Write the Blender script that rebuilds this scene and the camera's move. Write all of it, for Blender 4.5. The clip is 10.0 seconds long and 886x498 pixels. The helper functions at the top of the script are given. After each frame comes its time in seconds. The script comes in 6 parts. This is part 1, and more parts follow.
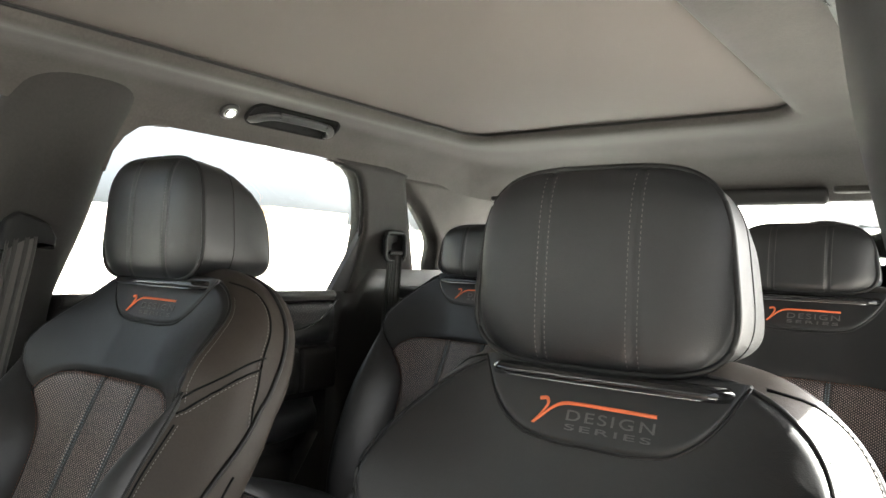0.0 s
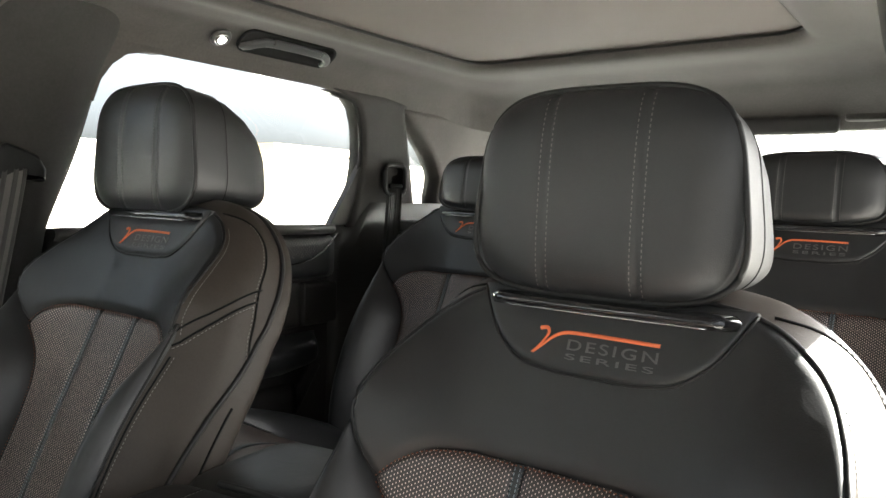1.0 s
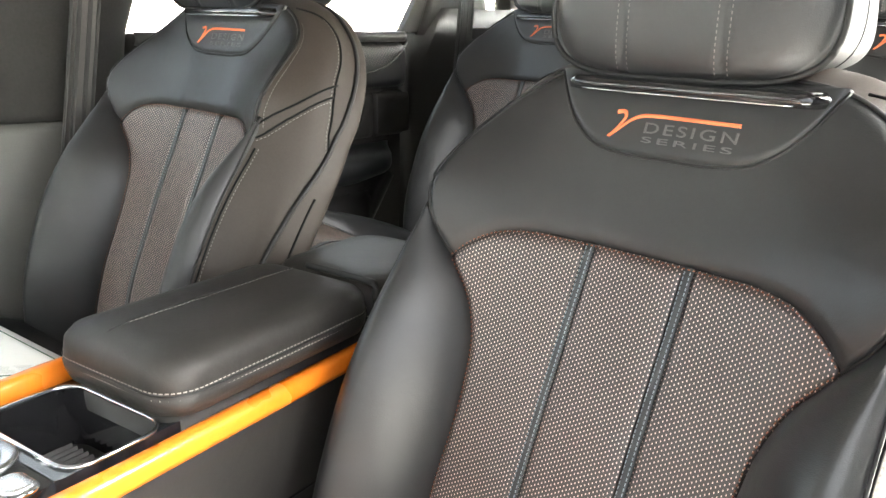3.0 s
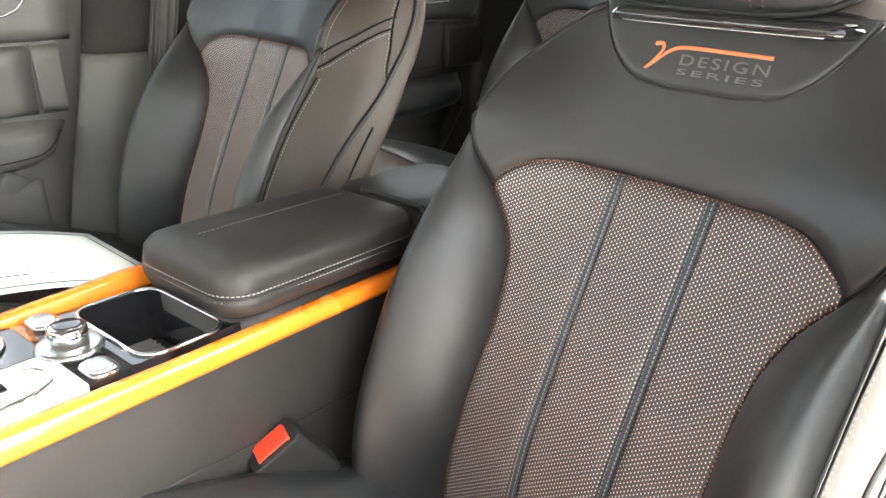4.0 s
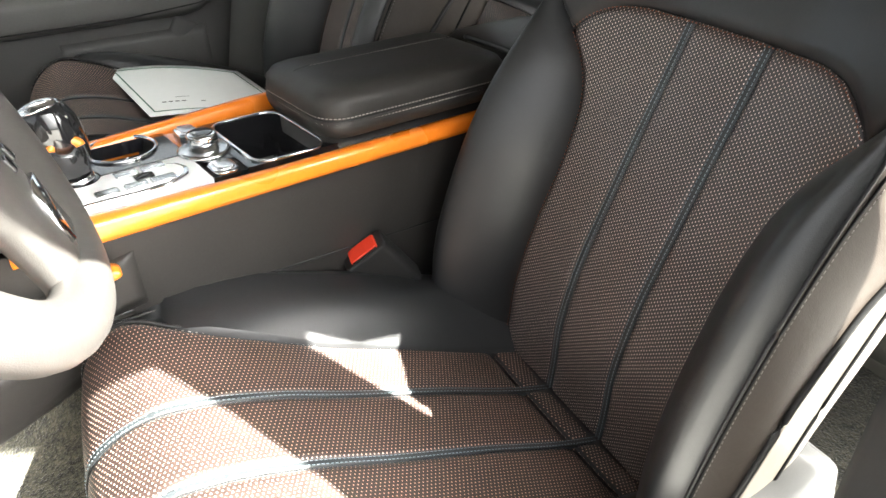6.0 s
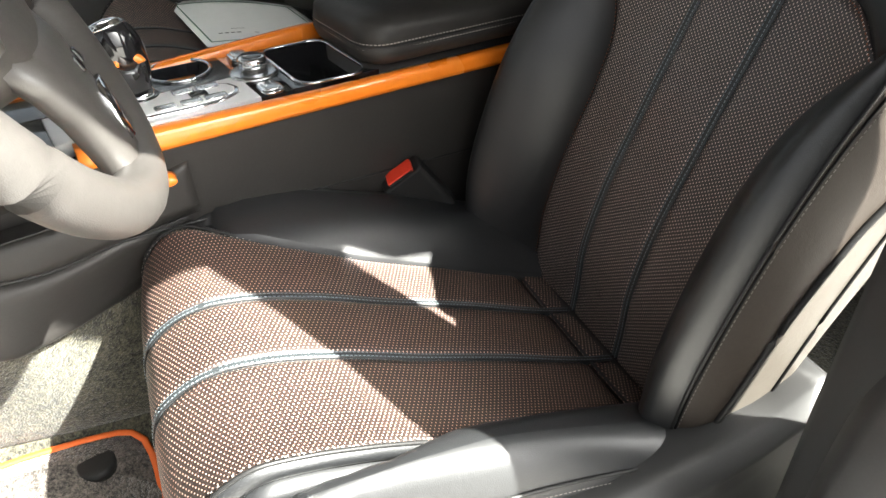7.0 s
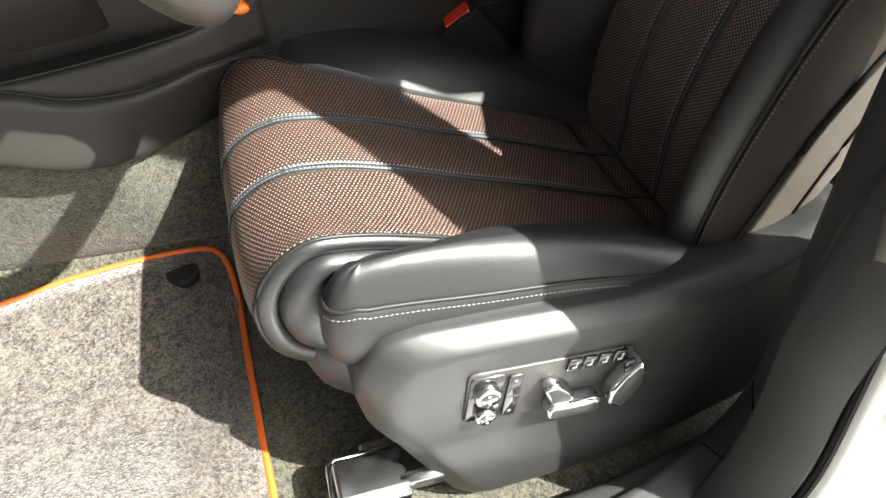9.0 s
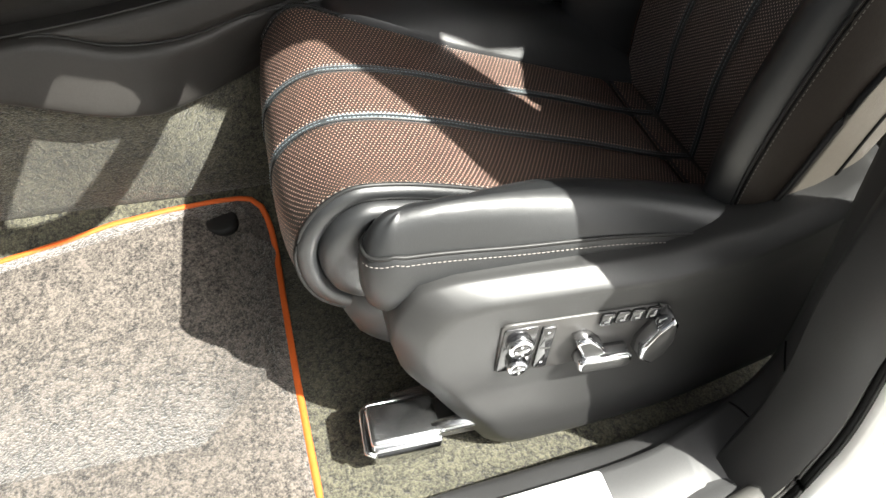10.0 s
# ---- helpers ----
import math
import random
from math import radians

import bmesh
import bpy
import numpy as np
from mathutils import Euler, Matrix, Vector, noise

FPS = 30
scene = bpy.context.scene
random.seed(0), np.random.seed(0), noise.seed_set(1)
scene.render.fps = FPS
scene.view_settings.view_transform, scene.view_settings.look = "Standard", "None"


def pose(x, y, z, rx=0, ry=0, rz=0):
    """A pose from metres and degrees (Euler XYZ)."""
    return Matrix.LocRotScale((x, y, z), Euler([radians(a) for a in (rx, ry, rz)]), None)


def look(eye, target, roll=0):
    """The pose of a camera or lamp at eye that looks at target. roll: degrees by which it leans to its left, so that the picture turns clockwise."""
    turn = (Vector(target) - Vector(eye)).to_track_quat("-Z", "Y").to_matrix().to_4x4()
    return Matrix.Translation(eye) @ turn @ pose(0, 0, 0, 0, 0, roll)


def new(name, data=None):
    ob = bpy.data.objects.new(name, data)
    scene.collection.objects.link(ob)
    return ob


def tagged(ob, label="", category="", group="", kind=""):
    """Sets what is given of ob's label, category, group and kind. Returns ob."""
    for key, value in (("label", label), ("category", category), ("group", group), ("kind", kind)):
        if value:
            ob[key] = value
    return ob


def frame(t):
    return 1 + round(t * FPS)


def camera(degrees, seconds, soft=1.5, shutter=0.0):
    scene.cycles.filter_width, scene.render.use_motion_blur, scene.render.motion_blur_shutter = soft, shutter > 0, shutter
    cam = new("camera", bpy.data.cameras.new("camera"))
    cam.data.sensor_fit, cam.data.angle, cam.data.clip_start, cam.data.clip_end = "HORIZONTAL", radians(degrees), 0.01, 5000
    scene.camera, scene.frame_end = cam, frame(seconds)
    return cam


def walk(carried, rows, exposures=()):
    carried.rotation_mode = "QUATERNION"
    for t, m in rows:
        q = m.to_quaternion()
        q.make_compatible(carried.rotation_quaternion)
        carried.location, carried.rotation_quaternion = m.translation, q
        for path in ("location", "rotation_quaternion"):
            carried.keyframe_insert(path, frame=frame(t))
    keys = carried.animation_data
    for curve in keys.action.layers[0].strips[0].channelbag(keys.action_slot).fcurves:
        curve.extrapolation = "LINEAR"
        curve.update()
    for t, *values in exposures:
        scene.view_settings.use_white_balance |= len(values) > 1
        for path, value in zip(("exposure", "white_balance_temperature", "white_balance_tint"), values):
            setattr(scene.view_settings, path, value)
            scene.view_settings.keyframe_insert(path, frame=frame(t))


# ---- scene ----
cam = camera(63.35, 10.0)
PATH = [
    (0, (0.6690, -0.3975, 1.4537), (-0.2266, 0.8056, 1.4792), 2.05),
    (0.5, (0.6668, -0.3822, 1.4518), (-0.2280, 0.8214, 1.4231), 1.91),
    (1, (0.6577, -0.3732, 1.4441), (-0.2368, 0.8261, 1.3373), 1.81),
    (1.5, (0.6478, -0.3727, 1.4318), (-0.2548, 0.8079, 1.2284), 1.62),
    (2, (0.6462, -0.3780, 1.4200), (-0.2698, 0.7720, 1.1228), 1.47),
    (2.5, (0.6490, -0.3873, 1.4044), (-0.2786, 0.7259, 1.0166), 1.36),
    (4, (0.7323, -0.3936, 1.4136), (-0.3055, 0.5120, 0.8196), 0.46),
    (4.5, (0.7647, -0.3870, 1.4144), (-0.3071, 0.4247, 0.7493), -0.02),
    (5, (0.7964, -0.3848, 1.4203), (-0.2938, 0.3380, 0.6861), -0.77),
    (5.5, (0.8328, -0.3764, 1.4163), (-0.2742, 0.2662, 0.6343), -1.33),
    (7, (0.9425, -0.3779, 1.4080), (-0.1806, 0.0601, 0.5153), -3.03),
    (7.5, (0.9714, -0.3818, 1.4009), (-0.1364, 0.0072, 0.4674), -3.60),
    (8, (1.0005, -0.3907, 1.4005), (-0.0902, -0.0518, 0.4282), -4.05),
    (8.5, (1.0237, -0.3881, 1.3925), (-0.0421, -0.0870, 0.3809), -4.47),
    (9, (1.0504, -0.3905, 1.3855), (0.0011, -0.1449, 0.3421), -6.04),
    (9.5, (1.0592, -0.3972, 1.3818), (0.0272, -0.1962, 0.3119), -6.56),
    (10, (1.0618, -0.4022, 1.3834), (0.0467, -0.2331, 0.2921), -7.06),
]
EXPOSURES = [(t, ev, 6400, 5) for t, ev in ((0.0, 4.44), (1.0, 4.30), (2.5, 5.50), (4.0, 5.84), (4.5, 5.74), (5.5, 5.02), (7.0, 3.68), (8.0, 2.93), (10.0, 2.33))]
walk(cam, [(t, look(eye, target, roll)) for t, eye, target, roll in PATH], EXPOSURES)

# ---- light ----
SUN_TO = Vector((0.21, 0.25, 0.33)).normalized()
world = bpy.data.worlds.new("sky")
scene.world = world
world.use_nodes = True
wn = world.node_tree
sky = wn.nodes.new("ShaderNodeTexSky")
sky.sky_type = "NISHITA"
sky.sun_disc = False
sky.air_density, sky.dust_density, sky.ozone_density = 0.2, 8.0, 0.0
sky.sun_elevation = math.asin(SUN_TO.z)
sky.sun_rotation = math.atan2(SUN_TO.x, SUN_TO.y)
haze = wn.nodes.new("ShaderNodeHueSaturation")
haze.inputs["Saturation"].default_value = 0.4
wn.links.new(sky.outputs[0], haze.inputs["Color"])
wn.links.new(haze.outputs[0], wn.nodes["Background"].inputs[0])
wn.nodes["Background"].inputs[1].default_value = 0.061
sun = new("sun", bpy.data.lights.new("sun", "SUN"))
sun.data.energy, sun.data.angle, sun.data.color = 5.0, radians(0.6), (1.0, 0.95, 0.88)
sun.matrix_world = look(SUN_TO * 20, (0, 0, 0))


# ---- materials ----
def links(m):
    return m.node_tree.nodes, m.node_tree.links


def surface(name, dark, light, rough=0.5, grain=300.0, bump=0.15, metal=0.0, patch=6.0, cells=False, dist=0.0006, spec=0.5, sheen=0.0, coat=0.0, coat_rough=0.05):
    """Colour varied at two scales, roughness wear and a fine relief."""
    m = bpy.data.materials.new(name)
    m.use_nodes = True
    n, l = links(m)
    b = n["Principled BSDF"]
    co = n.new("ShaderNodeTexCoord")
    big = n.new("ShaderNodeTexNoise")
    big.inputs["Scale"].default_value = patch
    big.inputs["Detail"].default_value = 4
    fine = n.new("ShaderNodeTexVoronoi" if cells else "ShaderNodeTexNoise")
    fine.inputs["Scale"].default_value = grain
    small = n.new("ShaderNodeTexNoise")
    small.inputs["Scale"].default_value = grain * 0.4
    small.inputs["Detail"].default_value = 3
    for t in (big, fine, small):
        l.new(co.outputs["Object"], t.inputs["Vector"])
    add = n.new("ShaderNodeMath")
    add.operation = "MULTIPLY_ADD"
    l.new(big.outputs[0], add.inputs[0])
    add.inputs[1].default_value = 0.6
    half = n.new("ShaderNodeMath")
    half.operation = "MULTIPLY"
    l.new(small.outputs[0], half.inputs[0])
    half.inputs[1].default_value = 0.4
    l.new(half.outputs[0], add.inputs[2])
    ramp = n.new("ShaderNodeValToRGB")
    ramp.color_ramp.elements[0].position, ramp.color_ramp.elements[1].position = 0.32, 0.68
    ramp.color_ramp.elements[0].color, ramp.color_ramp.elements[1].color = (*dark, 1), (*light, 1)
    l.new(add.outputs[0], ramp.inputs[0])
    l.new(ramp.outputs[0], b.inputs["Base Color"])
    mr = n.new("ShaderNodeMapRange")
    mr.inputs["To Min"].default_value, mr.inputs["To Max"].default_value = rough - 0.05, rough + 0.06
    l.new(big.outputs[0], mr.inputs["Value"])
    l.new(mr.outputs[0], b.inputs["Roughness"])
    b.inputs["Metallic"].default_value = metal
    b.inputs["Specular IOR Level"].default_value = spec
    b.inputs["Sheen Weight"].default_value = sheen
    b.inputs["Coat Weight"].default_value, b.inputs["Coat Roughness"].default_value = coat, coat_rough
    if bump:
        bp = n.new("ShaderNodeBump")
        bp.inputs["Strength"].default_value, bp.inputs["Distance"].default_value = bump, dist
        l.new(fine.outputs[0], bp.inputs["Height"])
        l.new(bp.outputs[0], b.inputs["Normal"])
        if cells:
            # soft folds and pull lines of stretched leather
            fold = n.new("ShaderNodeTexNoise")
            fold.inputs["Scale"].default_value, fold.inputs["Detail"].default_value = 26.0, 3
            fold.inputs["Distortion"].default_value = 0.8
            l.new(co.outputs["Object"], fold.inputs["Vector"])
            soft = n.new("ShaderNodeBump")
            soft.inputs["Strength"].default_value, soft.inputs["Distance"].default_value = 0.10, 0.006
            l.new(fold.outputs[0], soft.inputs["Height"])
            l.new(soft.outputs[0], bp.inputs["Normal"])
    return m


def perforated(name, ground, ground2, dot, pitch=0.0058, row=0.0035, along=0.00086, across=0.00066):
    """Woven cover with staggered light dots, laid out by the mesh's own coordinates in metres."""
    m = bpy.data.materials.new(name)
    m.use_nodes = True
    n, l = links(m)
    b = n["Principled BSDF"]
    uv = n.new("ShaderNodeUVMap")
    sep = n.new("ShaderNodeSeparateXYZ")
    l.new(uv.outputs[0], sep.inputs[0])

    def op(kind, a, c=None):
        k = n.new("ShaderNodeMath")
        k.operation = kind
        for i, v in enumerate((a, c)):
            if v is None:
                continue
            if isinstance(v, (int, float)):
                k.inputs[i].default_value = v
            else:
                l.new(v, k.inputs[i])
        return k.outputs[0]
    v = op("DIVIDE", sep.outputs[0], row)
    vi = op("FLOOR", v)
    odd = op("MODULO", op("ABSOLUTE", vi), 2.0)
    u = op("ADD", op("DIVIDE", sep.outputs[1], pitch), op("MULTIPLY", odd, 0.5))
    fu = op("SUBTRACT", op("FRACT", u), 0.5)
    fv = op("SUBTRACT", op("FRACT", v), 0.5)
    du = op("MULTIPLY", fu, pitch / along)
    dv = op("MULTIPLY", fv, row / across)
    r = op("SQRT", op("ADD", op("MULTIPLY", du, du), op("MULTIPLY", dv, dv)))
    mask = n.new("ShaderNodeMapRange")
    mask.inputs["From Min"].default_value, mask.inputs["From Max"].default_value = 1.15, 0.75
    l.new(r, mask.inputs["Value"])
    co = n.new("ShaderNodeTexCoord")
    big = n.new("ShaderNodeTexNoise")
    big.inputs["Scale"].default_value = 14
    l.new(co.outputs["Object"], big.inputs["Vector"])
    base = n.new("ShaderNodeMix")
    base.data_type = "RGBA"
    base.inputs[6].default_value, base.inputs[7].default_value = (*ground, 1), (*ground2, 1)
    l.new(big.outputs[0], base.inputs[0])
    mix = n.new("ShaderNodeMix")
    mix.data_type = "RGBA"
    l.new(mask.outputs[0], mix.inputs[0])
    l.new(base.outputs[2], mix.inputs[6])
    mix.inputs[7].default_value = (*dot, 1)
    l.new(mix.outputs[2], b.inputs["Base Color"])
    b.inputs["Roughness"].default_value = 0.5
    b.inputs["Specular IOR Level"].default_value = 0.75
    b.inputs["Coat Weight"].default_value, b.inputs["Coat Roughness"].default_value = 0.35, 0.48
    bp = n.new("ShaderNodeBump")
    bp.inputs["Strength"].default_value, bp.inputs["Distance"].default_value = 0.5, 0.0006
    bp.invert = True
    l.new(mask.outputs[0], bp.inputs["Height"])
    l.new(bp.outputs[0], b.inputs["Normal"])
    return m


def pile_cloth(name, dark, light):
    """Cut pile: tufts of a few millimetres, brushed patches, and dust."""
    m = bpy.data.materials.new(name)
    m.use_nodes = True
    n, l = links(m)
    b = n["Principled BSDF"]
    co = n.new("ShaderNodeTexCoord")
    total = None
    height = None
    for scale, weight, detail in ((420, 0.24, 2), (210, 0.34, 2), (100, 0.22, 2), (38, 0.12, 3), (9, 0.08, 2)):
        t = n.new("ShaderNodeTexNoise")
        t.inputs["Scale"].default_value, t.inputs["Detail"].default_value = scale, detail
        l.new(co.outputs["Object"], t.inputs["Vector"])
        k = n.new("ShaderNodeMath")
        k.operation = "MULTIPLY_ADD"
        l.new(t.outputs[0], k.inputs[0])
        k.inputs[1].default_value = weight
        if total is None:
            k.inputs[2].default_value = 0.0
            height = t
        else:
            l.new(total, k.inputs[2])
        total = k.outputs[0]
    ramp = n.new("ShaderNodeValToRGB")
    ramp.color_ramp.elements[0].position, ramp.color_ramp.elements[1].position = 0.405, 0.60
    ramp.color_ramp.elements[0].color, ramp.color_ramp.elements[1].color = (*dark, 1), (*light, 1)
    l.new(total, ramp.inputs[0])
    l.new(ramp.outputs[0], b.inputs["Base Color"])
    b.inputs["Roughness"].default_value = 0.95
    b.inputs["Sheen Weight"].default_value = 0.25
    bp = n.new("ShaderNodeBump")
    bp.inputs["Strength"].default_value, bp.inputs["Distance"].default_value = 1.0, 0.006
    l.new(total, bp.inputs["Height"])
    l.new(bp.outputs[0], b.inputs["Normal"])
    return m


def glass(name, tint=(0.9, 0.95, 0.93)):
    m = bpy.data.materials.new(name)
    m.use_nodes = True
    b = m.node_tree.nodes["Principled BSDF"]
    b.inputs["Base Color"].default_value = (*tint, 1)
    b.inputs["Roughness"].default_value = 0.0
    b.inputs["IOR"].default_value = 1.45
    b.inputs["Transmission Weight"].default_value = 1.0
    return m


LEATHER = surface("black_leather", (0.0090, 0.0096, 0.0104), (0.0130, 0.0138, 0.0148), 0.42, 900, 0.22, cells=True, dist=0.0004, spec=0.55, coat=0.22, coat_rough=0.46)
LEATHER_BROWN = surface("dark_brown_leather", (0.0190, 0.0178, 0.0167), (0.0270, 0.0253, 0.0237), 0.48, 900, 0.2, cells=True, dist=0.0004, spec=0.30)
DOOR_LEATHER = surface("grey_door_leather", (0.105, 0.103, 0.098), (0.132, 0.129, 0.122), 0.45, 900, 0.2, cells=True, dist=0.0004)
FABRIC = perforated("perforated_fabric", (0.0150, 0.0098, 0.0094), (0.0200, 0.0132, 0.0124), (0.88, 0.70, 0.62), 0.0046, 0.0031, 0.00088, 0.00047)
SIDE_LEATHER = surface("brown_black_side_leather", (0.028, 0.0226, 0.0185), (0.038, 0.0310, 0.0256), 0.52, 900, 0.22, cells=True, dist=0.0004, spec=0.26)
# the same side leather, its colour lightened to stand for direct sun
SUNLIT_LEATHER = surface("sunlit_side_leather", (0.058, 0.051, 0.043), (0.074, 0.066, 0.056), 0.42, 900, 0.22, cells=True, dist=0.0004, spec=0.45)
FABRIC_SEAT = perforated("perforated_seat_fabric", (0.0145, 0.0076, 0.0058), (0.0205, 0.0108, 0.0082), (0.88, 0.58, 0.45), 0.0046, 0.0043, 0.00068, 0.00086)
STRIPE = surface("grey_leather_strip", (0.018, 0.022, 0.024), (0.028, 0.032, 0.035), 0.45, 900, 0.2, cells=True, dist=0.0004)
PIPING = surface("black_piping", (0.008, 0.008, 0.008), (0.013, 0.013, 0.013), 0.5, 900, 0.1, spec=0.35)
THREAD = surface("grey_thread", (0.22, 0.205, 0.19), (0.31, 0.285, 0.265), 0.7, 1500, 0.1)
THREAD_DARK = surface("dark_grey_thread", (0.12, 0.113, 0.106), (0.165, 0.155, 0.147), 0.7, 1500, 0.1)
THREAD_BLUE = surface("pale_blue_thread", (0.19, 0.23, 0.255), (0.27, 0.32, 0.35), 0.7, 1500, 0.1)
THREAD_ORANGE = surface("orange_thread", (0.60, 0.125, 0.045), (0.74, 0.175, 0.065), 0.7, 1500, 0.1)
THREAD_COPPER = surface("copper_thread", (0.20, 0.075, 0.04), (0.28, 0.11, 0.06), 0.7, 1500, 0.1)
LETTER = surface("grey_embroidery", (0.078, 0.078, 0.078), (0.115, 0.114, 0.112), 0.6, 1500, 0.2)
ORANGE = surface("orange_lacquer", (0.80, 0.20, 0.015), (0.88, 0.25, 0.025), 0.28, 200, 0.0, patch=3, coat=0.4)
BLACK_GLOSS = surface("black_gloss", (0.010, 0.010, 0.011), (0.014, 0.014, 0.015), 0.1, 300, 0.0, coat=0.5)
PLASTIC = surface("charcoal_plastic", (0.030, 0.029, 0.028), (0.042, 0.040, 0.039), 0.42, 1400, 0.25, dist=0.0003)
SEAT_TRIM = surface("grey_seat_trim", (0.019, 0.0190, 0.0190), (0.026, 0.0259, 0.0258), 0.40, 1400, 0.2, dist=0.0003, spec=0.42, coat=0.12, coat_rough=0.5)
BLACK_MATT = surface("matt_black_plastic", (0.004, 0.004, 0.004), (0.006, 0.006, 0.006), 0.7, 900, 0.1, spec=0.15)
RUBBER = surface("black_rubber", (0.010, 0.010, 0.010), (0.016, 0.016, 0.016), 0.6, 600, 0.1, spec=0.25)
CHROME = surface("chrome", (0.72, 0.73, 0.75), (0.82, 0.83, 0.84), 0.1, 300, 0.0, metal=1.0)
SATIN = surface("satin_silver", (0.55, 0.56, 0.57), (0.66, 0.67, 0.68), 0.24, 300, 0.0, metal=1.0)
PLATE_SILVER = surface("brushed_silver_plate", (0.72, 0.72, 0.72), (0.80, 0.80, 0.80), 0.4, 300, 0.05, metal=0.3)
SUEDE = surface("grey_suede", (0.044, 0.040, 0.0365), (0.070, 0.064, 0.0585), 0.85, 500, 0.35, patch=9, dist=0.0008, sheen=0.08, spec=0.3)
BLIND = surface("grey_blind_cloth", (0.116, 0.101, 0.091), (0.135, 0.118, 0.106), 0.85, 900, 0.2, patch=2)
CARPET = pile_cloth("olive_carpet", (0.005, 0.0047, 0.0030), (0.086, 0.081, 0.053))
MAT = pile_cloth("brown_grey_mat_pile", (0.0075, 0.0061, 0.0050), (0.116, 0.099, 0.084))
PILLAR_BLACK = surface("black_pillar_trim", (0.028, 0.028, 0.0285), (0.038, 0.038, 0.0385), 0.48, 1200, 0.2, dist=0.0003, spec=0.45)
PILLAR = surface("dark_suede", (0.020, 0.0188, 0.0175), (0.032, 0.030, 0.028), 0.85, 500, 0.35, patch=9, dist=0.0008, sheen=0.06, spec=0.3)
PILLAR_GREY = surface("grey_pillar_trim", (0.066, 0.0645, 0.060), (0.084, 0.082, 0.077), 0.48, 1200, 0.2, dist=0.0003, spec=0.45)
BINDING = surface("orange_binding", (0.50, 0.085, 0.008), (0.62, 0.12, 0.015), 0.65, 900, 0.4)
WEBBING_DARK = surface("dark_belt_webbing", (0.02, 0.019, 0.018), (0.028, 0.027, 0.026), 0.6, 900, 0.3)
WEBBING = surface("seat_belt_webbing", (0.06, 0.056, 0.052), (0.085, 0.08, 0.075), 0.6, 900, 0.3)
RED = surface("red_plastic", (0.62, 0.035, 0.015), (0.72, 0.05, 0.02), 0.35, 300, 0.0)
PAPER = surface("white_paper", (0.86, 0.87, 0.86), (0.90, 0.91, 0.90), 0.7, 200, 0.05)
GREEN_INK = surface("green_ink", (0.05, 0.13, 0.09), (0.08, 0.17, 0.12), 0.7, 200, 0.0)
GREY_INK = surface("grey_ink", (0.42, 0.43, 0.42), (0.50, 0.51, 0.50), 0.7, 200, 0.0)
BLACK_INK = surface("black_ink", (0.03, 0.03, 0.03), (0.06, 0.06, 0.06), 0.7, 200, 0.0)
WHITE_PAINT = surface("white_car_paint", (0.74, 0.74, 0.73), (0.80, 0.80, 0.79), 0.25, 300, 0.0, coat=0.6)
CONCRETE = surface("pale_concrete", (0.23, 0.222, 0.208), (0.31, 0.30, 0.282), 0.85, 40, 0.4, patch=0.6, dist=0.004)
STUCCO = surface("cream_stucco", (0.66, 0.62, 0.54), (0.75, 0.71, 0.63), 0.85, 30, 0.3, patch=0.5, dist=0.004)
GREY_PANE = surface("grey_window_pane", (0.10, 0.11, 0.12), (0.14, 0.15, 0.16), 0.2, 30, 0.0)
ROOF_TAN = surface("tan_fascia", (0.42, 0.29, 0.16), (0.52, 0.37, 0.22), 0.7, 30, 0.1)
HUB = surface("grey_brown_wheel_leather", (0.031, 0.0285, 0.0265), (0.043, 0.040, 0.037), 0.45, 900, 0.2, cells=True, dist=0.0004)
ICON = surface("white_print", (0.6, 0.6, 0.6), (0.7, 0.7, 0.7), 0.6, 300, 0.0)
BUTTON = surface("silver_button", (0.55, 0.56, 0.57), (0.62, 0.63, 0.64), 0.25, 300, 0.0, metal=0.8)
GLASS = glass("clear_glass")
LAMP = bpy.data.materials.new("lamp_lens")
LAMP.use_nodes = True
LAMP.node_tree.nodes["Principled BSDF"].inputs["Emission Color"].default_value = (1, 0.9, 0.75, 1)
LAMP.node_tree.nodes["Principled BSDF"].inputs["Emission Strength"].default_value = 3.0


# ---- building tools ----
def mesh_of(name, verts, faces, material, uvs=None, smooth=True):
    me = bpy.data.meshes.new(name)
    me.from_pydata([tuple(v) for v in verts], [], faces)
    me.materials.append(material)
    if uvs:
        lay = me.uv_layers.new(name="UVMap")
        for lp in me.loops:
            lay.data[lp.index].uv = uvs[lp.vertex_index]
    if smooth:
        me.polygons.foreach_set("use_smooth", [True] * len(me.polygons))
    me.update()
    return me


def piece(name, me, parent=None, label=""):
    ob = new(name, me)
    if parent:
        ob.parent = parent
    if label:
        ob["label"] = label
    return ob


def part(name, bm, material, parent=None, label="", smooth=True):
    me = bpy.data.meshes.new(name)
    bmesh.ops.recalc_face_normals(bm, faces=bm.faces)
    bm.to_mesh(me)
    bm.free()
    me.materials.append(material)
    if smooth:
        me.polygons.foreach_set("use_smooth", [True] * len(me.polygons))
    return piece(name, me, parent, label)


def thing(name, place, label, category, group="", kind=""):
    return tagged(place_at(new(name), place), label, category, group, kind)


def place_at(ob, m):
    ob.matrix_basis = m if isinstance(m, Matrix) else Matrix.Translation(m)
    return ob


